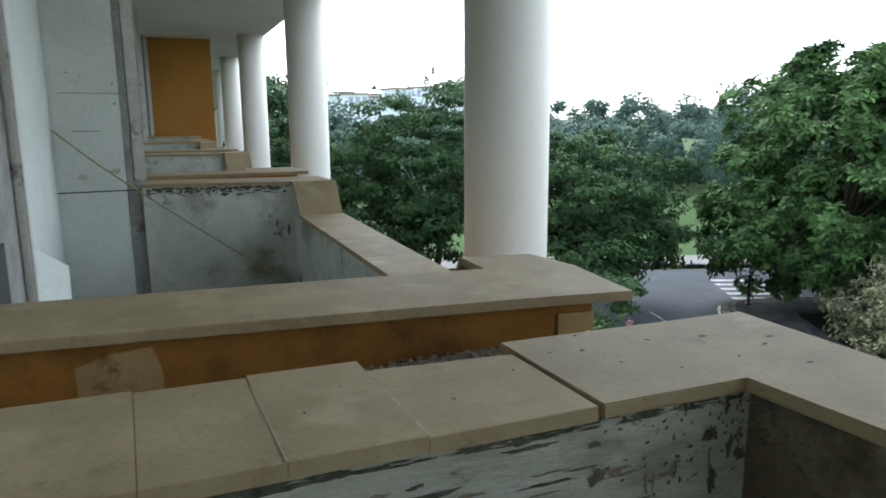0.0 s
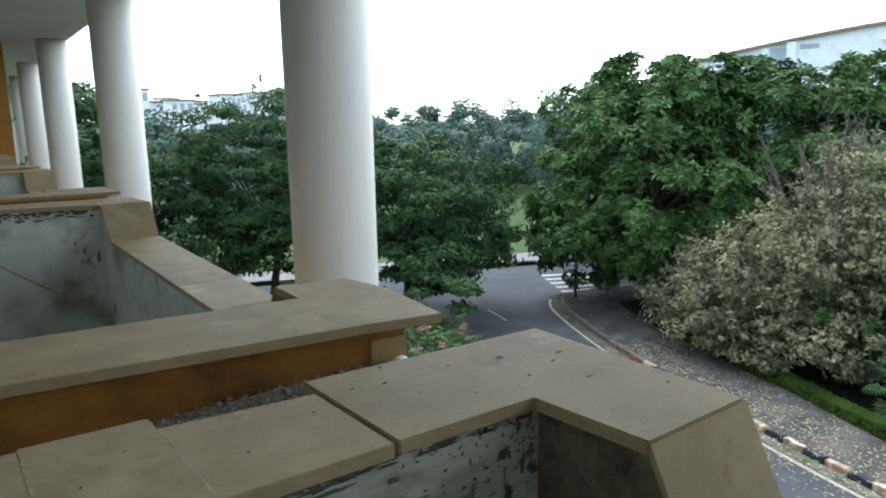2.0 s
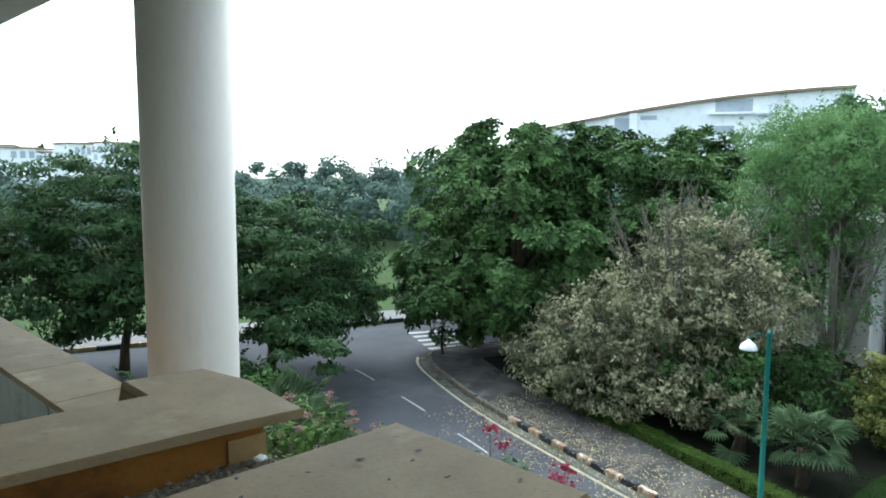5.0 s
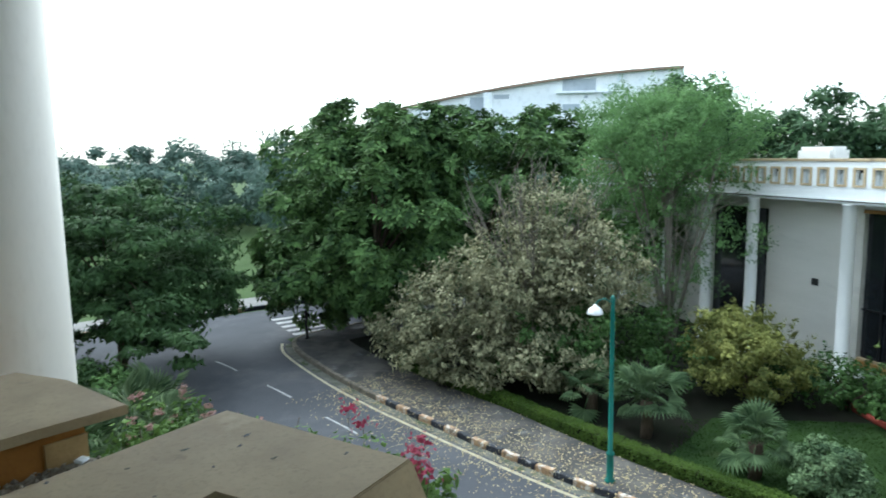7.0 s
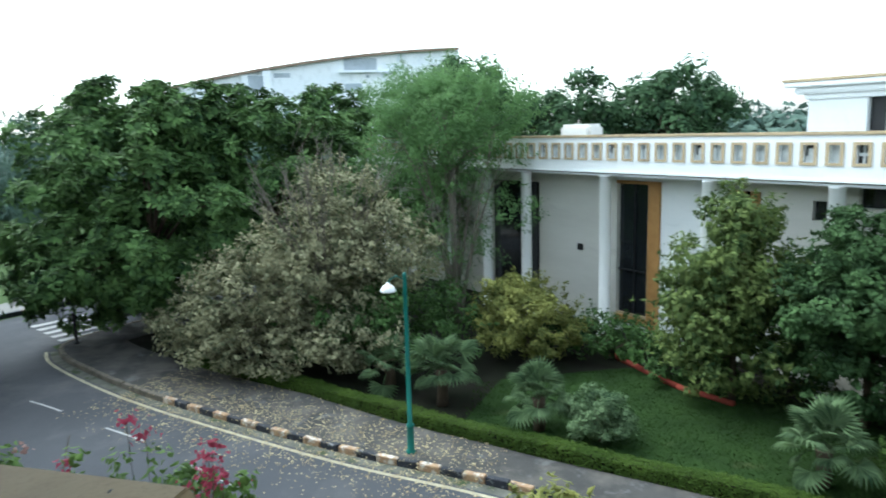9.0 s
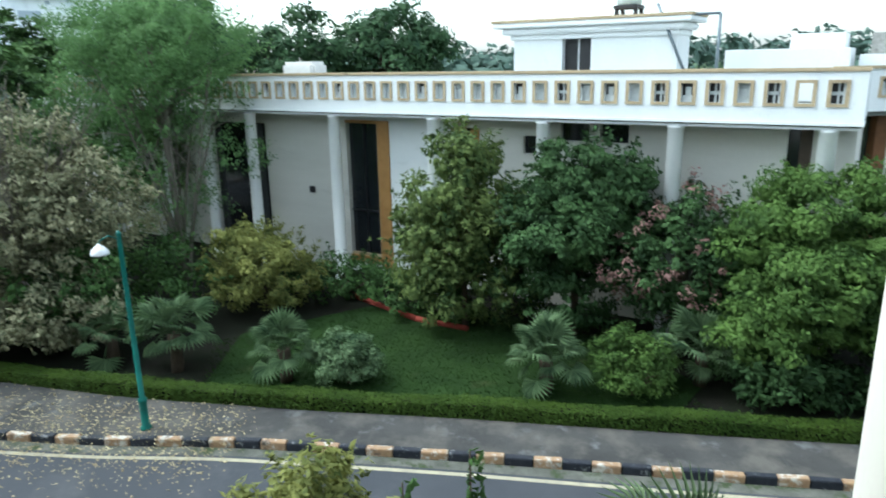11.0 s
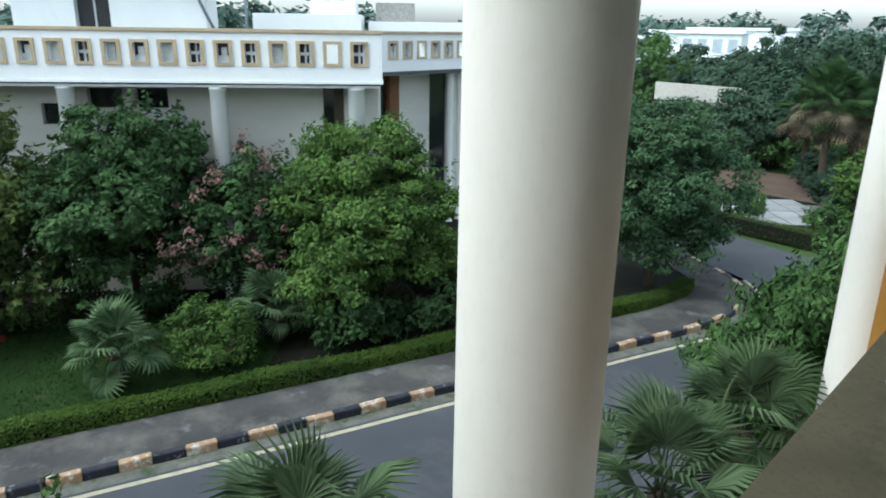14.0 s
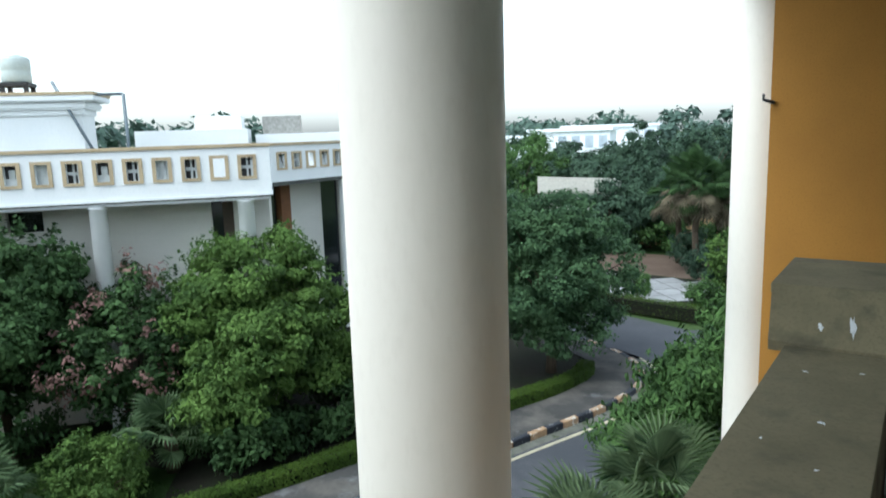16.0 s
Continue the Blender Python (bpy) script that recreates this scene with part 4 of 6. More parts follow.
# back wall with pilasters between the terraces
bm = bmesh.new()
box(bm, -0.75, -0.42, -13, 34, 5.1, SOFFIT_Z)
tagged(part("wall_back", bm, PLASTER_CLEAN), "grey-white plastered wall behind the terraces", "wall", "", "structure")
for i, (y0, y1, x1) in enumerate(((1.7, 2.62, -0.33), (5.29, 5.86, 0.135), (9.9, 10.4, 0.2), (14.4, 14.9, 0.45), (18.9, 19.25, 0.75), (-3.5, -2.94, -0.1))):
    bm = bmesh.new()
    box(bm, -0.42, x1 - 0.13 if x1 > 0 else x1, y0, y1, 5.1, SOFFIT_Z, 0.004)
    p = part("pilaster_%d" % (i + 1), bm, CEMENT if i == 0 else PLASTER_CLEAN)
    tagged(p, "grey-white plastered pier between two terraces", "pier", "", "structure")
    if x1 > 0:
        bm = bmesh.new()
        box(bm, x1 - 0.128, x1 - 0.078, y0 - 0.003, y1, 5.1, SOFFIT_Z, 0.006)
        box(bm, x1 - 0.078, x1 - 0.012, y0 - 0.003, y1, 5.1, 6.279)
        part("rough_edge", bm, CEMENT, p, "unfinished rough cement edge")
        bm = bmesh.new()
        box(bm, x1 - 0.076, x1, y0 - 0.012, y1, 5.1 + 1.18, SOFFIT_Z, 0.006)
        part("edge_strip", bm, MORTAR, p, "pale cement edge strip")
        bm = bmesh.new()
        box(bm, -0.42, x1, y0 - 0.004, y0 + 0.01, 6.205, 6.213)
        if i == 1:
            for zz, xa, xb in ((6.865, -0.36, 0.0), (6.615, -0.30, -0.12)):
                box(bm, xa, xb, y0 - 0.0015, y0 + 0.01, zz, zz + 0.0035)
        part("joint", bm, NEAR_BLACK, p)
        if i == 1:
            blotches("plug_hole", p, [(0.33, 6.93, 0.006, 0.006), (0.335, 6.80, 0.007, 0.006), (0.355, 6.40, 0.005, 0.005), (0.06, 7.0, 0.005, 0.005)], (-0.36, y0, 0), (1, 0, 0), (0, 0, 1), (0, -1, 0), NEAR_BLACK)
            blotches("damp_stain", p, [(0.10, 6.31, 0.022, 0.028), (0.30, 6.34, 0.028, 0.022)], (-0.36, y0, 0), (1, 0, 0), (0, 0, 1), (0, -1, 0), ALGAE)
    elif i == 0:
        bm = bmesh.new()
        box(bm, x1, x1 + 0.034, y1 - 0.05, y1 + 0.006, 5.98, SOFFIT_Z, 0.008)
        part("edge_strip", bm, MORTAR, p, "pale chipped cement edge strip")
        bm = bmesh.new()
        prism(bm, [(-0.41, y1 + 0.01), (x1 + 0.072, y1 + 0.01), (x1 + 0.072, y1 + 0.75), (-0.41, y1 + 0.75)], 5.1, [6.16, 6.05, 6.07, 6.18])
        part("plinth", bm, PLASTER_CLEAN, p, "pale chipped plinth")
        # Thin black panel on the face paints a dark opening; nothing is cut.
        bm = bmesh.new()
        box(bm, x1 + 0.002, x1 + 0.006, 1.98, 2.25, 5.1, 6.36)
        part("dark_recess", bm, NEAR_BLACK, p)
for nm, y, x1, y2 in (("wall_orange_1", 19.3, 2.27, 19.6), ("wall_orange_2", -8.75, 2.415, -8.42)):
    bm = bmesh.new()
    box(bm, -0.42, x1, y, y2, 0 if y < 0 else 5.1, SOFFIT_Z, 0.006)
    ob = tagged(part(nm, bm, ORANGE_CLEAN), "tall plain orange painted cross wall", "wall", "", "structure")
    bm = bmesh.new()
    fy = y if y > 0 else y2
    sgn = -1 if y > 0 else 1
    tube(bm, [(x1 - 0.03, fy, 6.9), (x1 - 0.03, fy + sgn * 0.1, 6.9), (x1 + 0.05, fy + sgn * 0.12, 6.93), (x1 + 0.05, fy + sgn * 0.12, 6.99)], [0.02, 0.02, 0.018, 0.015], 6)
    part("hook", bm, BLACK_METAL, ob, "black metal hook")

# rope from the pier across the second terrace
bm = bmesh.new()
knots = [Vector(p) for p in ((-0.41, 5.2, 6.63), (0.055, 5.215, 6.225), (1.0, 4.8, 5.55))]
pts = [a.lerp(b, t) + Vector((0, 0, -0.012 * 4 * t * (1 - t))) for a, b in zip(knots, knots[1:]) for t in np.linspace(0, 1, 14)[:-1]] + [knots[-1]]
tube(bm, pts, [0.0055] * len(pts), 7)
tagged(part("rope", bm, ROPE), "yellow-green twisted rope slung across the terrace", "rope")

# ---- the white building across the road ----
ANG = math.degrees(math.atan2(0.748, 0.664))
OPP = pose(13.2, -10.5, 0, 0, 0, ANG)
opp = thing("opposite_building", "low white building with a pierced parapet and round columns", "building", at=OPP)
PB, PT, LEN = 5.38, 6.60, 30.0   # parapet foot and top, length along the front
bm = bmesh.new()
box(bm, -0.2, LEN, -0.16, 0.0, PB + 0.12, PB + 0.50)
box(bm, -0.2, LEN, -0.16, 0.0, PB + 0.92, PT - 0.08)
holes = [0.3 + 0.592 * i for i in range(49)]
prev = -0.2
for h in holes:
    box(bm, prev, h - 0.13, -0.16, 0.0, PB + 0.50, PB + 0.92)
    prev = h + 0.13
box(bm, prev, LEN, -0.16, 0.0, PB + 0.50, PB + 0.92)
box(bm, -0.2, -0.04, -3.4, -0.16, PB + 0.12, PT - 0.08)
parapet = part("parapet", bm, WHITE_WALL, opp, "white parapet pierced by framed openings")
bm = bmesh.new()
box(bm, -0.23, LEN, -0.19, 0.04, PT - 0.078, PT, 0.01)
part("parapet_cap", bm, TAN_TRIM, parapet, "weathered tan parapet cap")
bm = bmesh.new()
box(bm, -0.15, LEN, -0.9, -0.06, PB - 0.03, PB + 0.03)
box(bm, -0.22, LEN, -0.9, 0.03, PB + 0.062, PB + 0.118)
part("moulding", bm, WHITE_WALL, parapet, "white moulding under the parapet")
bm = bmesh.new()
box(bm, -0.17, LEN, -0.9, -0.02, PB + 0.03, PB + 0.062)
part("drip_groove", bm, DARK_STRIP, parapet, "thin dark line between the mouldings")
# Roof coloured dark so the parapet openings look dark from the front.
bm = bmesh.new()
box(bm, -0.1, LEN, -12.5, -0.9, PB - 0.05, PB + 0.10)
part("roof", bm, DARK_STRIP, opp, "flat roof coloured dark behind the openings")
# frames and inserts of the openings
bm = bmesh.new()
for x0, x1, z0, z1 in ((-0.2, -0.125, -0.27, 0.27), (0.125, 0.2, -0.27, 0.27), (-0.125, 0.125, -0.27, -0.205), (-0.125, 0.125, 0.205, 0.27)):
    box(bm, x0, x1, 0.0, 0.03, z0, z1)
fr = bpy.data.meshes.new("opening_frame")
bm.to_mesh(fr)
bm.free()
fr.materials.append(TAN_TRIM)
fills = []
for kind in range(4):
    bm = bmesh.new()
    # Kinds 1 and 2 get an added near-black back that paints the dark behind.
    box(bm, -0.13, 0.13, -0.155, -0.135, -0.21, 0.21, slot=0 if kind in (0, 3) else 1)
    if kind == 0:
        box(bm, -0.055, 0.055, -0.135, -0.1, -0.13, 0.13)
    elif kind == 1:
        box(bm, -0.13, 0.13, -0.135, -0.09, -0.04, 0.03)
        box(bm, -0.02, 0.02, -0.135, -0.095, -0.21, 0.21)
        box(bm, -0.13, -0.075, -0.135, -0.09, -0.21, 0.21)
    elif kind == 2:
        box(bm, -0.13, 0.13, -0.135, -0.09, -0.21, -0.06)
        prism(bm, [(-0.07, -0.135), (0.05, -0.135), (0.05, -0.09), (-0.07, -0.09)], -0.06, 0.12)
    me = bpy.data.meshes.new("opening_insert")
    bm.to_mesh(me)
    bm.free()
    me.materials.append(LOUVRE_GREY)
    me.materials.append(NEAR_BLACK)
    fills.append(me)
for i, h in enumerate(holes):
    f = piece("opening_frame", fr, opp, Matrix.Translation((h, 0, PB + 0.71)))
    k = (1, 3, 1, 0, 1, 2, 1, 3, 2, 0)[i % 10] if i < 12 else (0, 3, 2, 0, 3)[i % 5]
    if i != 1:
        piece("opening_insert", fills[k], f, Matrix.Identity(4))
# columns of the front
bm = bmesh.new()
lathe(bm, [(0.24, 0.0), (0.24, 0.2), (0.19, 0.24), (0.18, PB - 0.10), (0.20, PB - 0.09), (0.20, PB - 0.031)], 24)
cm = bpy.data.meshes.new("round_column")
bm.to_mesh(cm)
bm.free()
cm.materials.append(COLUMN_WHITE)
for s in (0.4, 3.5, 6.8, 10.13, 13.76, 17.4, 19.6, 21.9, 25.5, 29):
    piece("round_column", cm, opp, Matrix.Translation((s, -0.23, 0)))
# wall behind the columns, with its openings
WY = -1.25
bm = bmesh.new()
# Last opening stands for a dark veranda; its pane darkens the wall's end.
opens = [(0.75, 1.25, 0.1, 5.3), (4.9, 5.65, 4.75, 5.22), (5.95, 6.75, 4.75, 5.22), (7.45, 7.85, 4.35, 4.85), (9.25, 10.15, 0.7, 5.0), (12.45, 14.15, 0.45, 5.12), (17.8, 20.6, 0.2, 4.9)]
sections, prev = [], -0.1
for a, b, z0, z1 in opens:
    sections += [(prev, a, WY - 0.22, WY, 0, PB - 0.05), (a, b, WY - 0.22, WY, z1, PB - 0.05)]
    if z0 > 0.11:
        sections.append((a, b, WY - 0.22, WY, 0, z0))
    prev = b
sections += [(prev, LEN, WY - 0.22, WY, 0, PB - 0.05), (-0.1, 0.12, -12.5, WY - 0.22, 0, PB - 0.05), (LEN - 0.2, LEN, -12.5, WY - 0.22, 0, PB - 0.05), (-0.1, LEN, -12.7, -12.5, 0, PB - 0.05)]
bm.free()
for sec in sections:
    bm = bmesh.new()
    box(bm, *sec)
    # Sections beyond 14 m use grey wall colour to carry the trees' shade.
    part("wall_section", bm, PALE_WALL if 10 < sec[0] < 14 else GREY_WALL, opp, "weathered white wall" if 10 < sec[0] < 14 else "pale grey textured wall")
for a, b, z0, z1 in opens:
    w = new("window")
    w.parent = opp
    bm = bmesh.new()
    box(bm, a, b, WY - 0.2, WY - 0.17, z0, z1)
    part("pane", bm, DARK_GLASS, w)
    if z1 - z0 > 3 and 0.6 < b - a < 2:
        bm = bmesh.new()
        box(bm, a - 0.02, a + 0.42 if b - a > 1.5 else a + 0.25, WY - 0.05, WY + 0.06, z0 - 0.15, z1, 0.01)
        box(bm, a + 0.42, b, WY - 0.05, WY + 0.06, z0 - 0.02, z0 + 0.22, 0.01)
        box(bm, a + 0.42, b, WY - 0.05, WY + 0.05, z1 - 0.1, z1, 0.01)
        part("frame", bm, TIMBER, w, "orange-brown painted window frame")
        bm = bmesh.new()
        box(bm, a + 0.422, a + 0.485, WY - 0.12, WY - 0.02, z0 + 0.22, z1 - 0.1)
        box(bm, a + 0.485, b, WY - 0.12, WY - 0.02, z0 + 0.222, z0 + 0.29)
        part("inner_frame", bm, TAN_TRIM, w, "cream painted inner frame")
        bm = bmesh.new()
        box(bm, a + 0.44, b, WY - 0.15, WY - 0.1, 0.42 * z1, 0.42 * z1 + 0.05)
        box(bm, (a + b) / 2 + 0.2, (a + b) / 2 + 0.24, WY - 0.15, WY - 0.1, z0, z1)
        part("glazing_bar", bm, BLACK_METAL, w)
bm = bmesh.new()
box(bm, 15.62, 15.86, WY, WY + 0.05, 2.62, 2.84, 0.01)
part("vent", bm, NEAR_BLACK, opp, "small dark wall vent")
# Jamb coloured dark brown to paint the shade of the door recess.
bm = bmesh.new()
box(bm, 0.745, 0.99, WY - 0.15, WY + 0.03, 0, PB - 0.06, 0.01)
part("frame", bm, JAMB_SHADE, opp, "door jamb with recess shade in its dark brown colour")
# stair head on the roof
sh = thing("stair_head", "white rooftop stair head with a moulded cornice", "roof structure", at=OPP)
bm = bmesh.new()
box(bm, 4.5, 9.5, -5.3, -4.25, PB, 7.45)
part("body", bm, WHITE_WALL, sh)
for x0, x1 in ((4.5, 7.0), (7.9, 9.5)):
    bm = bmesh.new()
    box(bm, x0, x1, -4.25, -4.0, PB, 7.449)
    part("front_wall", bm, WHITE_WALL, sh)
bm = bmesh.new()
box(bm, 4.45, 9.6, -5.4, -3.92, 7.45, 7.6, 0.02)
box(bm, 4.3, 9.85, -5.5, -3.78, 7.6, 7.8, 0.05)
box(bm, 4.1, 10.1, -5.6, -3.62, 7.8, 7.95, 0.03)
part("cornice", bm, WHITE_WALL, sh)
bm = bmesh.new()
box(bm, 4.08, 10.12, -5.6, -3.6, 7.952, 8.03, 0.01)
part("cornice_cap", bm, TAN_TRIM, sh)
bm = bmesh.new()
box(bm, 7.05, 7.42, -4.24, -4.2, 6.3, 7.44)
box(bm, 7.5, 7.88, -4.24, -4.2, 6.3, 7.44)
part("doorway", bm, NEAR_BLACK, sh, "dark slatted doorway")
tk = thing("roof_tank", "pale grey water tank on a dark stand above the stair head", "water tank", at=OPP @ pose(6.2, -4.9, 8.03))
bm = bmesh.new()
for dx in (-0.28, 0.28):
    for dy in (-0.28, 0.28):
        box(bm, dx - 0.05, dx + 0.05, dy - 0.05, dy + 0.05, 0, 0.3)
box(bm, -0.36, 0.36, -0.36, 0.36, 0.22, 0.32, 0.01)
part("stand", bm, NEAR_BLACK, tk, "dark stand")
bm = bmesh.new()
lathe(bm, [(0.33, 0.32), (0.36, 0.38), (0.36, 0.6), (0.345, 0.63), (0.36, 0.66), (0.36, 0.92), (0.3, 1.0), (0.12, 1.05)], 20)
part("tank_body", bm, TANK_GREY, tk)
bm = bmesh.new()
tube(bm, [(3.45, -4, PB), (3.45, -4, 7.97)], [0.045, 0.045], 6)
tube(bm, [(3.45, -4, 7.97), (5.0, -4, 7.97)], [0.04, 0.04], 6)
tube(bm, [(4.1, -3.9, 6.1), (5.1, -3.9, 8.3)], [0.045, 0.045], 6)
fr2 = part("pipe_frame", bm, STEEL)
fr2.matrix_basis = OPP
tagged(fr2, "bent grey pipe frame on the roof", "pipe frame")
bm = bmesh.new()
box(bm, -0.75, 0.75, -0.4, 0.4, 0, 0.62, 0.12)
tank = part("water_tank", bm, TANK_WHITE, smooth=False)
tank.matrix_basis = OPP @ pose(16.9, -2.5, PB + 0.95)
tagged(tank, "white plastic water tank on a low roof stand", "water tank")
bm = bmesh.new()
box(bm, -0.6, 0.6, -0.3, 0.3, 0, 0.86)
tb = part("tank_stand", bm, GREY_WALL)
tb.matrix_basis = OPP @ pose(16.9, -2.5, PB + 0.1)
tagged(tb, "plain rendered block under the tank", "stand")
for label, mat, size in (("low white roof block behind the parapet", WHITE_WALL, (0.5, 4.0, -11.5, -8.0, PB + 0.1, 7.05)),
                         ("small white block on top of the roof block", WHITE_WALL, (0.7, 2.2, -11.2, -8.6, 7.052, 7.5)),
                         ("low white block at the end of the roof", WHITE_WALL, (-3.0, 0.3, -11.6, -9.2, PB, 6.85)),
                         ("weathered grey block on the roof", CEMENT, (-1.35, 0.05, -11.5, -10.4, 6.852, 7.5))):
    bm = bmesh.new()
    box(bm, *size, 0.015)
    rb = part("roof_block", bm, mat)
    rb.matrix_basis = OPP
    tagged(rb, label, "roof structure")
# the further wing past the corner
WING = pose(16.9, -14.2, 0, 0, 0, 90)
wing = thing("building_wing", "further wing of the white building with the same pierced parapet", "building", at=WING)
bm = bmesh.new()
L2 = -9.0
zz = ((PB + 0.02, PB + 0.42), (PB + 0.86, PT - 0.12))
for z0, z1 in zz:
    box(bm, L2, 1.2, -0.16, 0.0, z0, z1)
prev = L2
wh = [L2 + 0.35 + 0.6 * i for i in range(15)]
for h in wh:
    box(bm, prev, h - 0.13, -0.16, 0.0, PB + 0.42, PB + 0.86)
    prev = h + 0.13
box(bm, prev, 1.2, -0.16, 0.0, PB + 0.42, PB + 0.86)
wp = part("parapet", bm, WHITE_WALL, wing)
bm = bmesh.new()
box(bm, L2, 1.2, -0.2, 0.04, PT - 0.118, PT - 0.04)
part("parapet_cap", bm, TAN_TRIM, wp)
for i, h in enumerate(wh):
    f = piece("opening_frame", fr, wing, Matrix.Translation((h, 0, PB + 0.64)))
    if i % 3:
        piece("opening_insert", fills[i % 3], f, Matrix.Identity(4))
bm = bmesh.new()
box(bm, L2, 1.2, -6, -0.05, PB - 0.1, PB + 0.018)
part("moulding", bm, DARK_STRIP, wing)
for a, b in ((L2, -4.1), (-3.2, -1.72), (-0.2, 1.2)):
    bm = bmesh.new()
    box(bm, a, b, -1.6, -1.4, 0, PB - 0.1)
    part("wall_section", bm, GREY_WALL, wing)
bm = bmesh.new()
box(bm, -1.72, -1.30, -1.6, -1.32, 0, PB - 0.1, 0.01)
part("frame", bm, RED_BROWN, wing, "red-brown painted door jamb")
for a, b in ((-1.22, -0.2), (-4.1, -3.2)):
    bm = bmesh.new()
    box(bm, a, b, -1.6, -1.5, 0, PB - 0.1)
    part("pane", bm, DARK_GLASS, wing)
for s in (-3.3, -3.8, -6.5):
    piece("round_column", cm, wing, Matrix.Translation((s, -0.5, -0.06)) @ Matrix.Diagonal((0.6, 0.6, 1, 1)))

# ---- street furniture ----
lamp = thing("street_lamp", "green painted street lamp with a white dome shade", "street lamp", at=pose(13.53, 3.69, 0.13))
bm = bmesh.new()
lathe(bm, [(0.11, 0.0), (0.11, 0.04), (0.075, 0.07), (0.07, 0.55), (0.085, 0.58), (0.085, 0.63), (0.05, 0.66), (0.042, 3.84), (0.05, 3.86), (0.02, 3.92)], 16)
part("post", bm, GREEN_METAL, lamp)
bm = bmesh.new()
tube(bm, [(0, 0, 3.76), (-0.10, 0.15, 3.86), (-0.17, 0.27, 3.80), (-0.19, 0.30, 3.72)], [0.018] * 4, 8)
part("bracket", bm, GREEN_METAL, lamp)
bm = bmesh.new()
lathe(bm, [(0.16, 3.55), (0.157, 3.575), (0.135, 3.635), (0.092, 3.68), (0.05, 3.705), (0.022, 3.745)], 20)
ob = part("shade", bm, LAMP_WHITE, lamp, "white enamelled dome shade")
ob.matrix_basis = pose(-0.19, 0.30, 0)
bol = thing("bollard", "short black metal post at the pavement corner", "bollard", at=pose(19.45, 16.95, 0.13))
bm = bmesh.new()
lathe(bm, [(0.09, 0), (0.09, 0.05), (0.055, 0.08), (0.055, 0.95), (0.075, 0.98), (0.06, 1.06), (0.02, 1.1)], 12)
part("post", bm, BLACK_METAL, bol)

# ---- plants ----
tree("evergreen_tree", "large dark green broad-leaved tree beside the junction", 21.2, 15.0, 3.2,
     [(0, 0, 4.9, 3.5, 3.6, 3.3, 190, 125, 0.75), (-1.0, 1.2, 2.4, 2.6, 2.7, 1.6, 80, 120, 0.65), (0.2, 0.9, 7.2, 1.5, 1.6, 1.2, 40, 120, 0.6), (0.4, -1.4, 7.3, 1.6, 1.6, 1.1, 40, 120, 0.6)], (0.30, 0.115, 0.1), LEAF_WHORL, trunk_r=0.2, whorl=(11, 9), wisps=0)
tree("evergreen_tree", "dark green broad-leaved tree in the row behind", 25.0, 12.3, 3.5, [(0, 0, 5.0, 3.7, 3.7, 3.2, 170, 110, 0.75), (0.3, 1.2, 7.4, 1.4, 1.4, 0.9, 26, 110, 0.6)], (0.30, 0.115, 0.1), LEAF_WHORL, trunk_r=0.2, whorl=(9, 9), wisps=0)
tree("evergreen_tree", "dark green broad-leaved tree in the row behind", 29.0, 9.5, 3.5, [(0, 0, 5.0, 3.9, 3.9, 3.1, 160, 100, 0.8), (0.3, 1.4, 7.5, 1.4, 1.4, 0.9, 24, 100, 0.6)], (0.32, 0.125, 0.1), LEAF_WHORL, trunk_r=0.2, whorl=(8, 9), wisps=0)
tree("evergreen_tree", "dark green broad-leaved tree set back from the road", 25.5, 18.5, 3.5, [(0, 0, 4.6, 3.3, 3.3, 3.4, 130, 90, 0.8)], (0.32, 0.125, 0.1), LEAF_WHORL, trunk_r=0.2, whorl=(8, 9), wisps=0)
dry = tree("dry_leaved_tree", "wide bushy tree with dry buff leaves and bare twigs", 18.9, 7.9, 1.6,
     [(-0.5, 1.5, 2.3, 1.9, 2.0, 1.5, 190, 46, 0.36), (-0.2, -0.1, 3.2, 1.9, 2.1, 1.6, 190, 44, 0.36), (0.1, -1.9, 3.3, 1.4, 1.5, 1.4, 100, 44, 0.36), (0.1, -0.7, 4.9, 1.1, 1.3, 1.1, 60, 30, 0.36), (-1.4, 1.5, 1.0, 1.3, 2.2, 0.7, 110, 50, 0.34), (-0.7, 3.6, 1.3, 1.0, 1.3, 0.8, 60, 46, 0.34), (-1.1, -1.2, 1.3, 1.4, 1.7, 0.8, 90, 46, 0.34)], (0.14, 0.07, 0.35), LEAF_DRY, BARK_PALE, 0.10, twigs=70, wisps=0.6)
for i in range(46):
    a, r = RNG.uniform(0, 6.283), RNG.uniform(0.3, 2.1)
    foot = Vector((0.5 * r * math.cos(a), 0.5 * r * math.sin(a) - 0.2, RNG.uniform(2.6, 3.6)))
    tip = Vector((r * math.cos(a) * 1.15, r * math.sin(a) * 1.15 - 0.2, RNG.uniform(5.2, 7.0) - 0.5 * r))
    bm = bmesh.new()
    way = tip - foot
    tube(bm, [foot, foot + way * 0.5 + Vector((0, 0, 0.15)), tip], [0.03, 0.02, 0.009], 5, False)
    for k in range(5):
        q = foot + way * RNG.uniform(0.45, 0.9) + Vector((0, 0, 0.06))
        tube(bm, [q, q + way * 0.12 + Vector(RNG.normal(0, 0.12, 3)), q + way * 0.25 + Vector(RNG.normal(0, 0.2, 3))], [0.013, 0.009, 0.006], 4, False)
    part("bare_twig", bm, BARK_PALE, dry)
tree("understorey_bush", "dark green bush beneath the dry tree", 19.6, 6.4, 0.8, [(0, 0, 1.4, 2.4, 3.2, 1.3, 140, 70, 0.5)], (0.16, 0.08, 0.2), LEAF_DARK, category="bush", twigs=8)
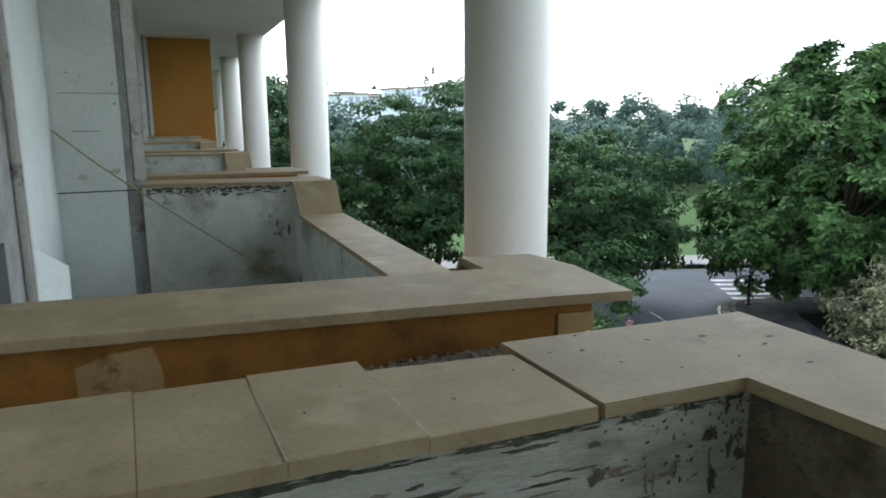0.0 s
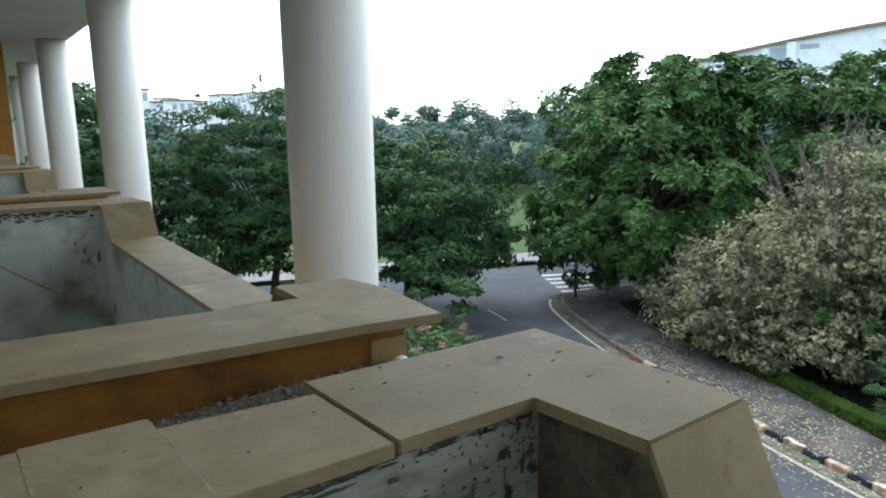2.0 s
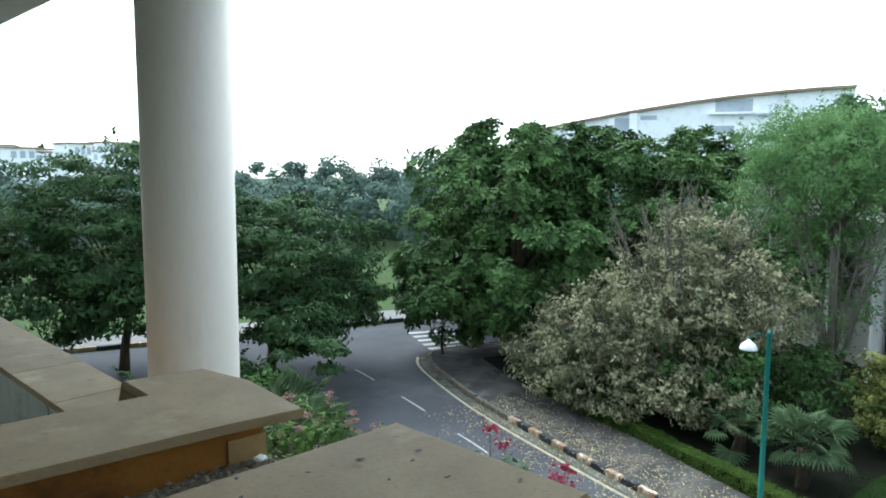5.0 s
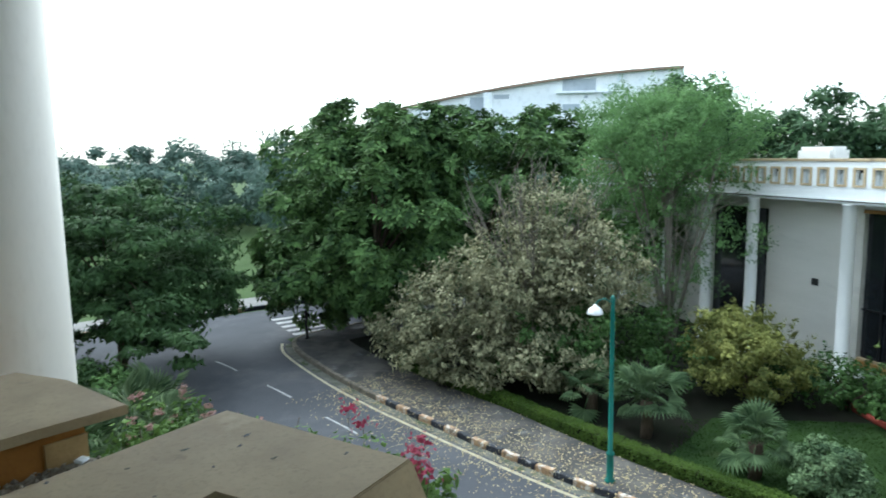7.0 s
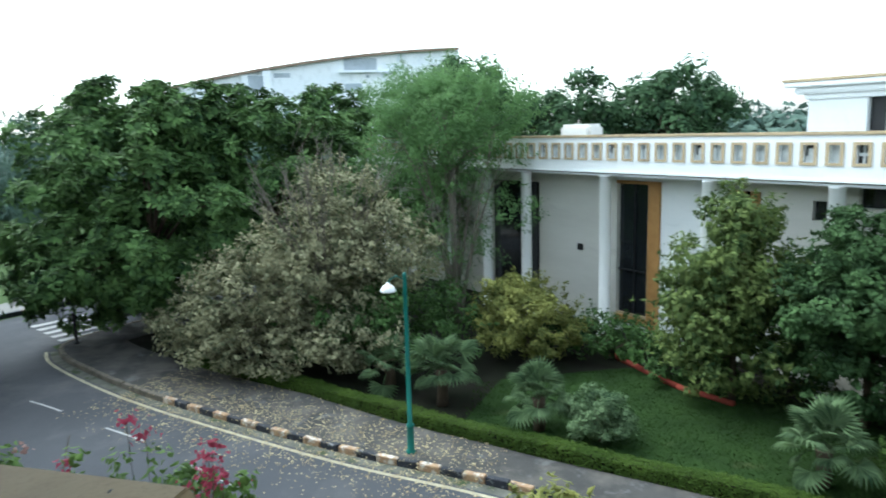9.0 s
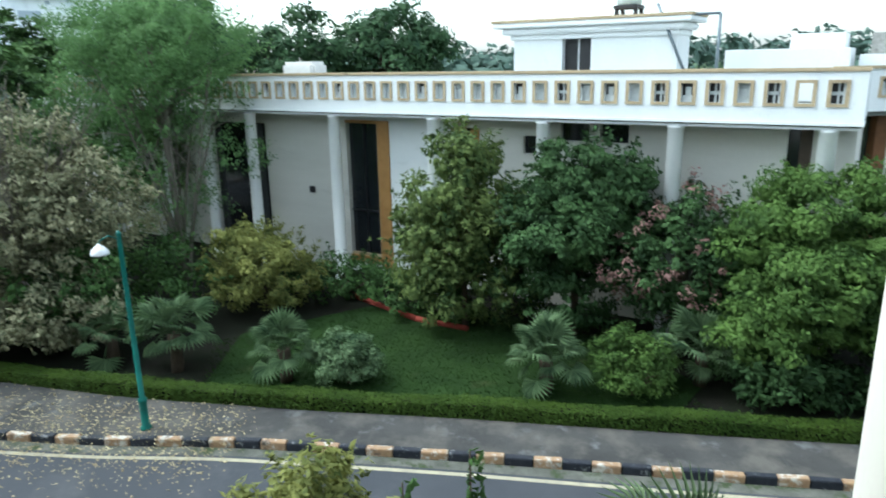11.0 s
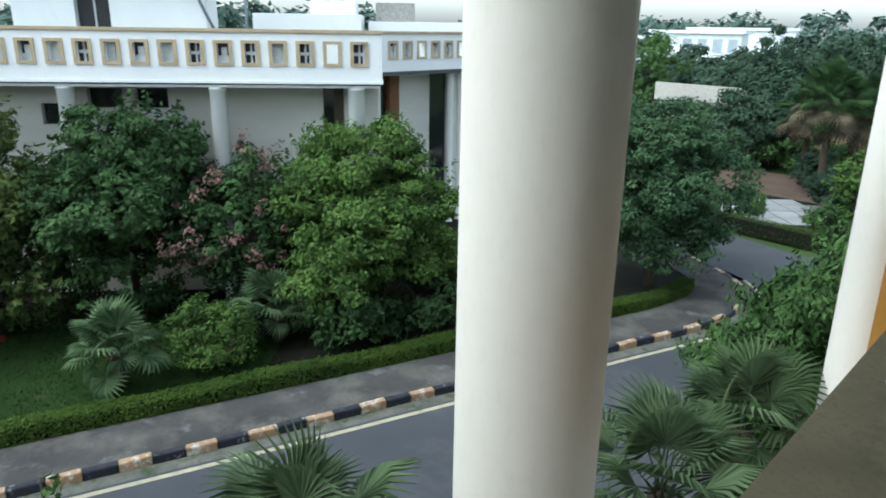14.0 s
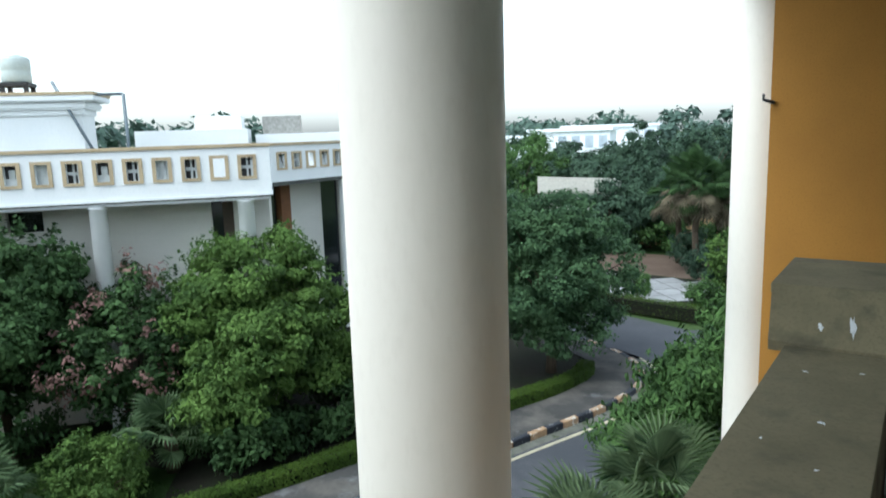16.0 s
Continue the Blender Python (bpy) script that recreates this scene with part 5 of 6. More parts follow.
feathery = tree("feathery_tree", "tall slender tree with fine fresh green leaves", 23.6, 4.7, 5.6,
     [(0, 0.1, 7.6, 2.2, 2.6, 1.45, 230, 110, 0.48), (0.2, 0.8, 6.0, 2.0, 2.4, 1.1, 90, 80, 0.45), (0.2, -1.2, 6.1, 1.6, 1.5, 0.8, 24, 60, 0.42), (-0.3, -0.4, 4.0, 1.7, 2.3, 1.5, 80, 30, 0.4), (-0.3, 0.6, 2.2, 1.6, 2.0, 1.2, 34, 26, 0.4)], (0.12, 0.05, 0.3), LEAF_FINE, BARK_PALE, 0.12, (0.1, 0.2), twigs=26, wisps=0.5)
for i in range(9):
    a, r = 2.4 * i, RNG.uniform(0.7, 1.9)
    tip = Vector((r * math.cos(a), r * math.sin(a) * 1.2, RNG.uniform(5.6, 7.4)))
    low = Vector((0.10 * math.cos(a), 0.14 * math.sin(a), RNG.uniform(0.2, 1.8)))
    bm = bmesh.new()
    tube(bm, [low, low.lerp(tip, 0.35) + Vector((0, 0, 0.5)), low.lerp(tip, 0.7) + Vector((0, 0, 0.4)), tip], [0.07, 0.05, 0.035, 0.012], 7, False)
    for k in range(5):
        q = low.lerp(tip, RNG.uniform(0.4, 0.85)) + Vector((0, 0, 0.4))
        e = q + Vector((RNG.normal(0, 0.6), RNG.normal(0, 0.7), RNG.uniform(0.2, 1.0)))
        tube(bm, [q, q.lerp(e, 0.5) + Vector((0, 0, 0.08)), e], [0.022, 0.015, 0.006], 5, False)
    part("stem", bm, BARK_PALE, feathery)
tree("background_tree", "tall dark tree behind the white building", 39.0, 7.5, 7, [(0, 0, 7.6, 3.6, 3.6, 2.9, 200, 60, 0.75)], (0.4, 0.18, 0.2), LEAF_BLUE, trunk_r=0.22, wisps=0)
tree("background_tree", "tall dark tree behind the white building", 40.0, 1.5, 7, [(0, 0, 7.0, 3.2, 3.6, 2.3, 130, 55, 0.75)], (0.4, 0.18, 0.2), LEAF_BLUE, trunk_r=0.22, wisps=0)
tree("background_tree", "tall dark tree behind the white building", 40.5, -4.0, 7, [(0, 0, 7.3, 2.9, 3.2, 2.5, 150, 55, 0.75)], (0.4, 0.18, 0.2), LEAF_BLUE, trunk_r=0.22, wisps=0)
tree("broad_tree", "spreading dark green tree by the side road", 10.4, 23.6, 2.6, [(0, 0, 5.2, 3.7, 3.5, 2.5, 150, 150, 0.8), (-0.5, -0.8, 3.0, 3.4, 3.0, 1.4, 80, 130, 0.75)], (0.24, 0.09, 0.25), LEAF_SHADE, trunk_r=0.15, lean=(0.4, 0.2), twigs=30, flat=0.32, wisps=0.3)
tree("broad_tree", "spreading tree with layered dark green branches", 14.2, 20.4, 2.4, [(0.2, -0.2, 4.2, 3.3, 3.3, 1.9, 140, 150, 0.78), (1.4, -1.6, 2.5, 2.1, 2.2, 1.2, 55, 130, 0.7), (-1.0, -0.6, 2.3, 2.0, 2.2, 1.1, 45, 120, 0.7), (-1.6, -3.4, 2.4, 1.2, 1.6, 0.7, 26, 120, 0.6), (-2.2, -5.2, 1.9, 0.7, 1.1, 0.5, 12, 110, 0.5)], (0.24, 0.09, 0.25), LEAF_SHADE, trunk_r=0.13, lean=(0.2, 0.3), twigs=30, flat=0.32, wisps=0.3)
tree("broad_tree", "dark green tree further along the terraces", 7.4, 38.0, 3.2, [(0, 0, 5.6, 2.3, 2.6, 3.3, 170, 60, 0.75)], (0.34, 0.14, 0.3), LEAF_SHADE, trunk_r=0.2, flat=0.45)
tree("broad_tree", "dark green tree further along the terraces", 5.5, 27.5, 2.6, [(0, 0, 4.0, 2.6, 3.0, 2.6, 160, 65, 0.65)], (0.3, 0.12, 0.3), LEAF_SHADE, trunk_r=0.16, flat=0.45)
tree("yellow_shrub", "rounded shrub with yellow-green leaves", 20.3, 1.9, 0.7, [(0, 0, 1.25, 1.75, 1.6, 1.0, 170, 80, 0.3), (0.1, 0.3, 2.0, 1.0, 1.0, 0.6, 50, 60, 0.28)], (0.12, 0.06, 0.2), LEAF_YELLOW, category="shrub", twigs=8, trunk_r=0.07)
tree("garden_tree", "small tree with olive green leaves before the white wall", 17.5, -3.4, 1.8, [(0, 0.1, 3.0, 1.2, 1.35, 1.5, 120, 60, 0.38), (0.1, 0.0, 4.6, 0.7, 0.75, 0.7, 30, 55, 0.32), (-0.2, 0.5, 2.4, 1.1, 1.2, 0.9, 60, 55, 0.38), (0, -0.2, 1.3, 1.5, 1.6, 1.0, 80, 55, 0.38)], (0.17, 0.08, 0.25), LEAF_MIXED, category="tree", trunk_r=0.08, wisps=0.9)
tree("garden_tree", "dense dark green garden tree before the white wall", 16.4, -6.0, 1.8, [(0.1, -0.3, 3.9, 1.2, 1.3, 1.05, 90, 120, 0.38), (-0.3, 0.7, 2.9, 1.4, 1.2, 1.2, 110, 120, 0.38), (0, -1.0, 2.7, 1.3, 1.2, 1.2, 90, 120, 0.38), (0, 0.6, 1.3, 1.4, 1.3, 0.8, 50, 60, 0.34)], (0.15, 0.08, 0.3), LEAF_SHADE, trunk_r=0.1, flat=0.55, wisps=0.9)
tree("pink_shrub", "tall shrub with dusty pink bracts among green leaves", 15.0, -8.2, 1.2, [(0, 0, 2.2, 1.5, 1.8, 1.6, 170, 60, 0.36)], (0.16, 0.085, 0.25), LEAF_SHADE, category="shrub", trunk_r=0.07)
p, o, _ = clumped((14.8, -8.0, 2.7), (1.5, 1.9, 1.5), 130, 16, 0.19, 0.94)
b = thing("bract_sprays", "dusty pink bract sprays on the tall shrub", "flowers")
tagged(leafy("bract", p, o, 0.09, 0.065, PETAL_PINK, b), kind="stuff")
tree("light_green_tree", "bushy tree with bright light green leaves", 12.9, -9.9, 1.6, [(0.2, -0.2, 3.7, 1.2, 1.3, 1.0, 90, 130, 0.36), (-0.6, 0.6, 2.5, 1.3, 1.4, 0.9, 100, 130, 0.36), (0.4, 1.0, 3.2, 0.9, 1.0, 0.9, 60, 120, 0.34), (-0.3, -1.1, 2.7, 1.2, 1.2, 1.0, 80, 120, 0.36), (-0.9, 1.5, 1.7, 0.9, 0.9, 0.5, 40, 120, 0.32), (-0.8, -0.6, 1.7, 1.0, 1.4, 0.5, 50, 110, 0.34)], (0.125, 0.065, 0.3), LEAF_LIGHT, trunk_r=0.1, flat=0.55)
tree("round_tree", "rounded blue-green tree at the road corner", 9.15, -16.7, 1.5, [(0, 0, 3.1, 2.0, 2.1, 1.7, 380, 100, 0.34), (0.3, 0.7, 4.2, 1.4, 1.5, 0.8, 110, 95, 0.33), (0, 0, 1.7, 1.8, 1.9, 0.8, 120, 75, 0.34)], (0.12, 0.06, 0.3), LEAF_BLUE, trunk_r=0.13, flat=0.6)
tree("filler_bush", "dark bush between the garden trees", 14.4, -10.6, 0.8, [(0, 0, 1.5, 1.9, 2.6, 1.4, 80, 50, 0.5)], (0.18, 0.09, 0.2), LEAF_DARK, category="bush")
# Added bushes in the shade-toned leaf colour darken the space under the tree.
for x, y in ((12.0, -8.8), (11.5, -10.9), (13.6, -8.6)):
    tree("filler_bush", "bush in shade-toned leaves under the light green tree", x, y, 0.4, [(0, 0, 0.75, 0.9, 1.1, 0.6, 60, 60, 0.3)], (0.14, 0.07, 0.2), LEAF_SHADE, category="bush", trunk_r=0.05, twigs=4)
tree("filler_bush", "dark low bushes under the window wall", 20.4, -0.6, 0.4, [(0, 0, 0.75, 1.3, 1.7, 0.5, 60, 45, 0.35)], (0.15, 0.08, 0.2), LEAF_DARK, category="bush", trunk_r=0.05)
tree("filler_bush", "dark low bushes under the window wall", 18.8, -2.6, 0.4, [(0, 0, 0.7, 1.0, 1.2, 0.45, 40, 45, 0.33)], (0.15, 0.08, 0.2), LEAF_DARK, category="bush", trunk_r=0.05)
tree("clipped_shrub", "rounded grey-green clipped shrub on the lawn", 14.75, -0.25, 0.3, [(0, 0, 0.72, 0.66, 0.66, 0.55, 130, 60, 0.17)], (0.08, 0.042, 0.1), LEAF_PALM, category="shrub", trunk_r=0.05, wisps=0)
tree("clipped_shrub", "rounded green clipped shrub among the palms", 12.95, -6.0, 0.3, [(0, 0, 0.85, 0.8, 0.8, 0.62, 140, 60, 0.19)], (0.085, 0.045, 0.1), LEAF_LIGHT, category="shrub", trunk_r=0.05, wisps=0)
tree("near_tree", "leafy young tree with drooping green leaves by the terrace", 4.0, -11.4, 1.6, [(0, 0, 2.35, 0.7, 0.8, 0.7, 60, 80, 0.3), (0.3, 0.9, 1.7, 0.75, 0.8, 0.65, 55, 80, 0.3), (0.0, -1.0, 2.2, 0.7, 0.9, 0.75, 55, 80, 0.3), (-0.1, 0.5, 1.0, 1.0, 1.4, 0.7, 80, 60, 0.3)], (0.16, 0.06, 0.6), LEAF_DARK, trunk_r=0.07)
tree("near_tree", "leafy young tree further along by the terrace", 4.2, -15.5, 1.6, [(-0.2, 0, 2.2, 0.8, 1.2, 0.9, 80, 60, 0.32), (-0.1, 1.3, 1.8, 0.8, 1.1, 0.8, 60, 60, 0.32)], (0.16, 0.07, 0.5), LEAF_DARK, trunk_r=0.07)
tree("near_shrub", "yellow-green shrub growing below the terrace", 6.3, 0.35, 1.8, [(0, 0, 2.65, 0.7, 0.85, 0.7, 80, 60, 0.22)], (0.11, 0.045, 0.2), LEAF_YELLOW, category="shrub", trunk_r=0.04)
tree("roadside_bush", "dark green bush beside the road below the terraces", 9.6, 15.2, 0.5, [(0, 0, 0.9, 1.6, 2.0, 0.9, 60, 45, 0.4)], (0.18, 0.08, 0.2), LEAF_DARK, category="bush", trunk_r=0.05)
for x, y, r in ((8.0, 12.6, 1.1), (9.0, 14.0, 1.2), (8.4, 16.8, 1.4), (10.6, 17.6, 1.3)):
    tree("roadside_bush", "dark green bush beside the road below the terraces", x, y, 0.5, [(0, 0, 0.9, r, r * 1.2, 0.85, 50, 60, 0.36)], (0.16, 0.07, 0.2), LEAF_SHADE, category="bush", trunk_r=0.05, twigs=5)
for x, y, hgt in ((5.9, -1.15, 3.55), (5.85, -0.55, 3.35)):
    s = thing("leafy_stem", "upright stem with dark leaves in rows", "plant", "stems below the terrace", pose(x, y, 0.05))
    bm = bmesh.new()
    tube(bm, [(0, 0, 0), (0.03, 0.02, hgt * 0.5), (0, 0.05, hgt)], [0.03, 0.022, 0.008], 6)
    part("stem", bm, BARK, s)
    z = RNG.uniform(hgt - 1.1, hgt, 110)
    a = RNG.uniform(0, 6.283, 110)
    d = np.stack([np.cos(a), np.sin(a), 0 * a], 1)
    leafy("leaves", d * 0.07 + np.stack([0 * a, 0 * a, z], 1), d, 0.10, 0.055, LEAF_DARK, s)
fl = thing("bougainvillea", "magenta red bracts on thin stems below the coping", "flowers", at=pose(3.55, 2.45, 0))
bm = bmesh.new()
sp, so = [], []
for i in range(11):
    ex, ey = RNG.uniform(-0.3, 0.4), RNG.choice([-0.42, 0.3]) + RNG.normal(0, 0.17)
    ez = RNG.uniform(4.86, 5.14)
    tube(bm, [(0, 0, 0), (ex * 0.4, ey * 0.4, 2.8), (ex, ey, ez)], [0.02, 0.012, 0.003], 5)
    q = RNG.normal(0, 0.036, (20, 3)) * np.array([1.2, 1.2, 0.9])
    sp.append(q + np.array([ex, ey, ez]))
    so.append(q)
part("stems", bm, BARK, fl)
tagged(leafy("bract", np.concatenate(sp), np.concatenate(so), 0.04, 0.03, PETAL_RED, fl), kind="stuff")
p, o, _ = clumped((0, 0, 4.7), (0.42, 0.75, 0.3), 60, 18, 0.1)
leafy("leaves", p, o, 0.065, 0.035, LEAF_LIGHT, fl)

fb = thing("flowering_bush", "leafy bush with faded pink bracts below the second terrace", "bush", at=pose(4.3, 5.15, 0))
bm = bmesh.new()
for i in range(9):
    ex, ey = RNG.normal(0, 0.35), RNG.normal(0, 0.55)
    tube(bm, [(0, 0, 0), (ex * 0.5, ey * 0.5, 2.4), (ex, ey, RNG.uniform(4.1, 4.5))], [0.022, 0.014, 0.004], 5)
part("stems", bm, BARK, fb)
p, o, _ = clumped((0, 0, 4.0), (0.55, 0.95, 0.5), 90, 30, 0.16)
leafy("leaves", p, o, 0.085, 0.045, LEAF_LIGHT, fb)
p, o, _ = clumped((0, 0, 4.1), (0.6, 1.0, 0.5), 34, 14, 0.07, 0.9)
tagged(leafy("bract", p, o, 0.045, 0.032, PETAL_PINK, fb), kind="stuff")

# fan palms: one frond, repeated round the head
def frond(length, blades, radius, mat, name="frond", slim=0.05):
    bm = bmesh.new()
    tube(bm, [(0, 0, 0), (length * 0.5, 0, length * 0.22), (length, 0, length * 0.26)], [0.02, 0.014, 0.01], 5)
    hub = Vector((length, 0, length * 0.26))
    for i in range(blades):
        a = radians(-98 + 196 * i / (blades - 1))
        way = Vector((math.cos(a), math.sin(a), 0.16 - 0.12 * abs(math.sin(a))))
        side = Vector((-math.sin(a), math.cos(a), 0))
        r = radius * (1.0 - 0.18 * abs(a) / 2.2)
        wd = radius * slim
        mid, tip = hub + way * r * 0.62, hub + way * r + Vector((0, 0, -0.26 * r))
        v = [bm.verts.new(q) for q in (hub, mid + side * wd + Vector((0, 0, 0.02)), tip, mid - side * wd + Vector((0, 0, 0.02)), mid - Vector((0, 0, 0.02)))]
        bm.faces.new((v[0], v[4], v[1]))
        bm.faces.new((v[1], v[4], v[2]))
        bm.faces.new((v[0], v[3], v[4]))
        bm.faces.new((v[3], v[2], v[4]))
    me = bpy.data.meshes.new(name)
    bm.to_mesh(me)
    bm.free()
    me.materials.append(mat)
    return me


FROND_NEAR = frond(0.62, 22, 0.66, LEAF_STRAP, slim=0.036)
FROND_FAR = frond(0.6, 22, 0.5, LEAF_SHADE, slim=0.045)
FROND = frond(0.46, 17, 0.46, LEAF_PALM, slim=0.066)
FROND_DRY = frond(0.7, 16, 0.5, LEAF_DEAD)


def fan_palm(x, y, height, fronds, mesh, label, scale=1.0, dry=0, group="fan palms"):
    t = thing("fan_palm", label, "palm", group, pose(x, y, 0.05))
    bm = bmesh.new()
    n = max(3, int(height / 0.25))
    tube(bm, [(0.02 * math.sin(i), 0.02 * math.cos(i * 2), height * i / n) for i in range(n + 1)], [0.13 + 0.018 * (i % 2) for i in range(n + 1)], 10)
    part("trunk", bm, BARK, t)
    for i in range(fronds + dry):
        low = i >= fronds
        tilt = RNG.uniform(35, 82) if low else -82 + 128 * (i + 0.5) / fronds + RNG.uniform(-8, 8)
        m = pose(0, 0, height, 0, 0, i * 137.5 + RNG.uniform(-12, 12)) @ pose(0.08, 0, 0, RNG.uniform(-30, 30), tilt + RNG.uniform(-10, 10), 0) @ Matrix.Scale(scale * RNG.uniform(0.7, 1.12), 4)
        piece("frond", FROND_DRY if low else mesh, t, m)
    return t


fan_palm(15.1, 1.1, 0.85, 25, FROND, "fan palm with blue-green fronds on the lawn edge", 1.05)
fan_palm(16.2, 3.6, 1.0, 25, FROND, "fan palm with broad fronds behind the hedge", 1.15)
fan_palm(13.45, -4.3, 0.8, 25, FROND, "bushy fan palm with blue-green fronds by the hedge", 1.1)
fan_palm(13.1, -7.6, 0.8, 25, FROND, "fan palm among the garden shrubs", 1.1)
fan_palm(17.0, 5.2, 0.7, 18, FROND, "low fan palm in the shade of the dry tree", 1.0)
fan_palm(5.5, -2.95, 2.0, 22, FROND_NEAR, "tall fan palm close below the terrace", 1.0, group="palms below the terrace")
fan_palm(3.55, -6.1, 2.0, 22, FROND_NEAR, "tall fan palm close below the terrace", 1.0, group="palms below the terrace")
fan_palm(3.5, -8.2, 1.9, 20, FROND_NEAR, "tall fan palm close below the terrace", 1.0, group="palms below the terrace")
fan_palm(6.9, 9.6, 2.2, 18, FROND_NEAR, "fan palm beside the road below the terraces", 0.95, group="palms below the terrace")
fan_palm(8.6, 11.4, 1.7, 18, FROND_NEAR, "fan palm beside the road below the terraces", 0.95, group="palms below the terrace")
fan_palm(9.2, -31.0, 4.1, 34, FROND_FAR, "tall fan palm with a skirt of dead fronds", 1.5, 46, "far palms")
fan_palm(7.6, -32.0, 3.7, 34, FROND_FAR, "tall fan palm with a skirt of dead fronds", 1.5, 46, "far palms")
fan_palm(10.8, -34.0, 3.4, 30, FROND_FAR, "fan palm with a skirt of dead fronds", 1.4, 30, "far palms")

# hedges
def hedge(name, label, line, heading, width, height, mat, density=700):
    t = thing(name, label, "hedge")
    bm = bmesh.new()
    a, b = offset(line, heading, -0.06), offset(line, heading, -width + 0.06)
    lo0, lo1 = [bm.verts.new((x, y, 0.05)) for x, y in a], [bm.verts.new((x, y, 0.05)) for x, y in b]
    hi0, hi1 = [bm.verts.new((x, y, height - 0.05)) for x, y in a], [bm.verts.new((x, y, height - 0.05)) for x, y in b]
    for i in range(len(a) - 1):
        for p, q in ((lo0, hi0), (hi0, hi1), (hi1, lo1)):
            bm.faces.new((p[i], p[i + 1], q[i + 1], q[i]))
    # Near-black inner box paints the shade between the hedge leaves.
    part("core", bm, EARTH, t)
    k = int(len(line) * density)
    i = RNG.integers(0, len(line), k)
    s, u = RNG.uniform(-0.25, 0.25, k), RNG.uniform(0, 1, k)
    face = RNG.random(k)
    across = np.where(face < 0.5, u * width, np.where(face < 0.9, 0.0, width)) + RNG.normal(0, 0.02, k)
    z = np.where(face < 0.5, height, u * height) + RNG.normal(0, 0.02, k) + 0.03 * np.sin(line[i, 1] * 1.7)
    h = heading[i]
    xy = line[i] + s[:, None] * np.stack([np.cos(h), np.sin(h)], 1) - across[:, None] * np.stack([-np.sin(h), np.cos(h)], 1)
    o = np.stack([np.sin(h) * 0, np.cos(h) * 0, np.ones(k)], 1) * (face < 0.5)[:, None] + np.stack([-np.sin(h), np.cos(h), 0 * h], 1) * (face >= 0.5)[:, None]
    leafy("leaves", np.c_[xy, z], o, 0.055, 0.034, mat, t)
    return t


hl = (M[:, 1] > -17.5) & (M[:, 1] < 13)
H1 = (M - (walk_width(M[:, 1]) + 0.03)[:, None] * np.stack([-np.sin(MH), np.cos(MH)], 1))[hl]
hedge("hedge", "low clipped green hedge along the pavement", H1, MH[hl], 0.38, 0.40, LEAF_HEDGE, 900)
C2, CH2 = along([(6.9, -24.1), (7.7, -24.2), (9.3, -24.4), (12, -24.9), (15, -25.5)], 0.5)
hedge("hedge", "low clipped hedge beside the paved yard", C2, CH2 + math.pi, 0.6, 0.55, LEAF_HEDGE, 400)

# fallen leaves on the road edge and pavement
k = 4200
i = RNG.integers(np.argmin(abs(M[:, 1] - 2.0)), np.argmin(abs(M[:, 1] - 12.5)), k)
d = RNG.normal(-0.25, 0.85, k).clip(-1.9, 1.9)
xy = offset(M[i], MH[i], 0) + d[:, None] * np.stack([-np.sin(MH[i]), np.cos(MH[i])], 1) + RNG.normal(0, 0.2, (k, 2))
me = leaves_mesh("fallen_leaves", np.c_[xy, np.where(d < -0.1, 0.15, 0.018)], np.tile([0.0, 0, 3.0], (k, 1)), 0.06, 0.04, 0)
me.materials.append(LITTER)
tagged(new("fallen_leaves", me), "scattered dry fallen leaves on pavement and road edge", "leaves", "", "stuff")

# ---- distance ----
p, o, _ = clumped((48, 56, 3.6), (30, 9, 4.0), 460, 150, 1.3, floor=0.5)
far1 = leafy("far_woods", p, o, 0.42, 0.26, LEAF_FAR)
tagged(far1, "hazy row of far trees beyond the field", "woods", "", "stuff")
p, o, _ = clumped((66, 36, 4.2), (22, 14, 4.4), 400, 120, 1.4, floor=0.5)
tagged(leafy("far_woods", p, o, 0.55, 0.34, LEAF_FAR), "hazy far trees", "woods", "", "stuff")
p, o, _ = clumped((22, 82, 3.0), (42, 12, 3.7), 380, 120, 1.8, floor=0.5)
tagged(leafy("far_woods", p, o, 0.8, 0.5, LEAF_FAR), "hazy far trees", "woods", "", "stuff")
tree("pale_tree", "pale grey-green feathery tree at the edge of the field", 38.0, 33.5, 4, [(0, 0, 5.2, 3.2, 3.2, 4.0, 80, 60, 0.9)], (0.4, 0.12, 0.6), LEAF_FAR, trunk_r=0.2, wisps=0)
p, o, _ = clumped((27, -60, 2.6), (27, 11, 2.7), 430, 110, 1.2, floor=0.4)
tagged(leafy("far_woods", p, o, 0.45, 0.28, LEAF_DISTANT), "dark trees beyond the far garden", "woods", "", "stuff")
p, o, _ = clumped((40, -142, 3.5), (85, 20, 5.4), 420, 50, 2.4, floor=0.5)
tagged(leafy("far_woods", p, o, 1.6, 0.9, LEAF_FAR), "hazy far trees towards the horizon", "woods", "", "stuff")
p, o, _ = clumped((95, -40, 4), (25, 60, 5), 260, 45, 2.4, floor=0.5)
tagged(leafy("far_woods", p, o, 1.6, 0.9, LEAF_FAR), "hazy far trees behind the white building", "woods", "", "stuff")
tree("far_bush", "green bush beyond the paved yard", 6.6, -28.4, 0.5, [(0, 0, 1.3, 1.3, 1.6, 1.2, 60, 50, 0.4)], (0.2, 0.1, 0.2), LEAF_LIGHT, category="bush")
tree("far_bush", "dark bushes along the buff garden wall", 10.6, -37.0, 0.5, [(0, 0, 1.0, 3.0, 1.2, 1.0, 70, 45, 0.5)], (0.25, 0.12, 0.2), LEAF_DARK, category="bush")
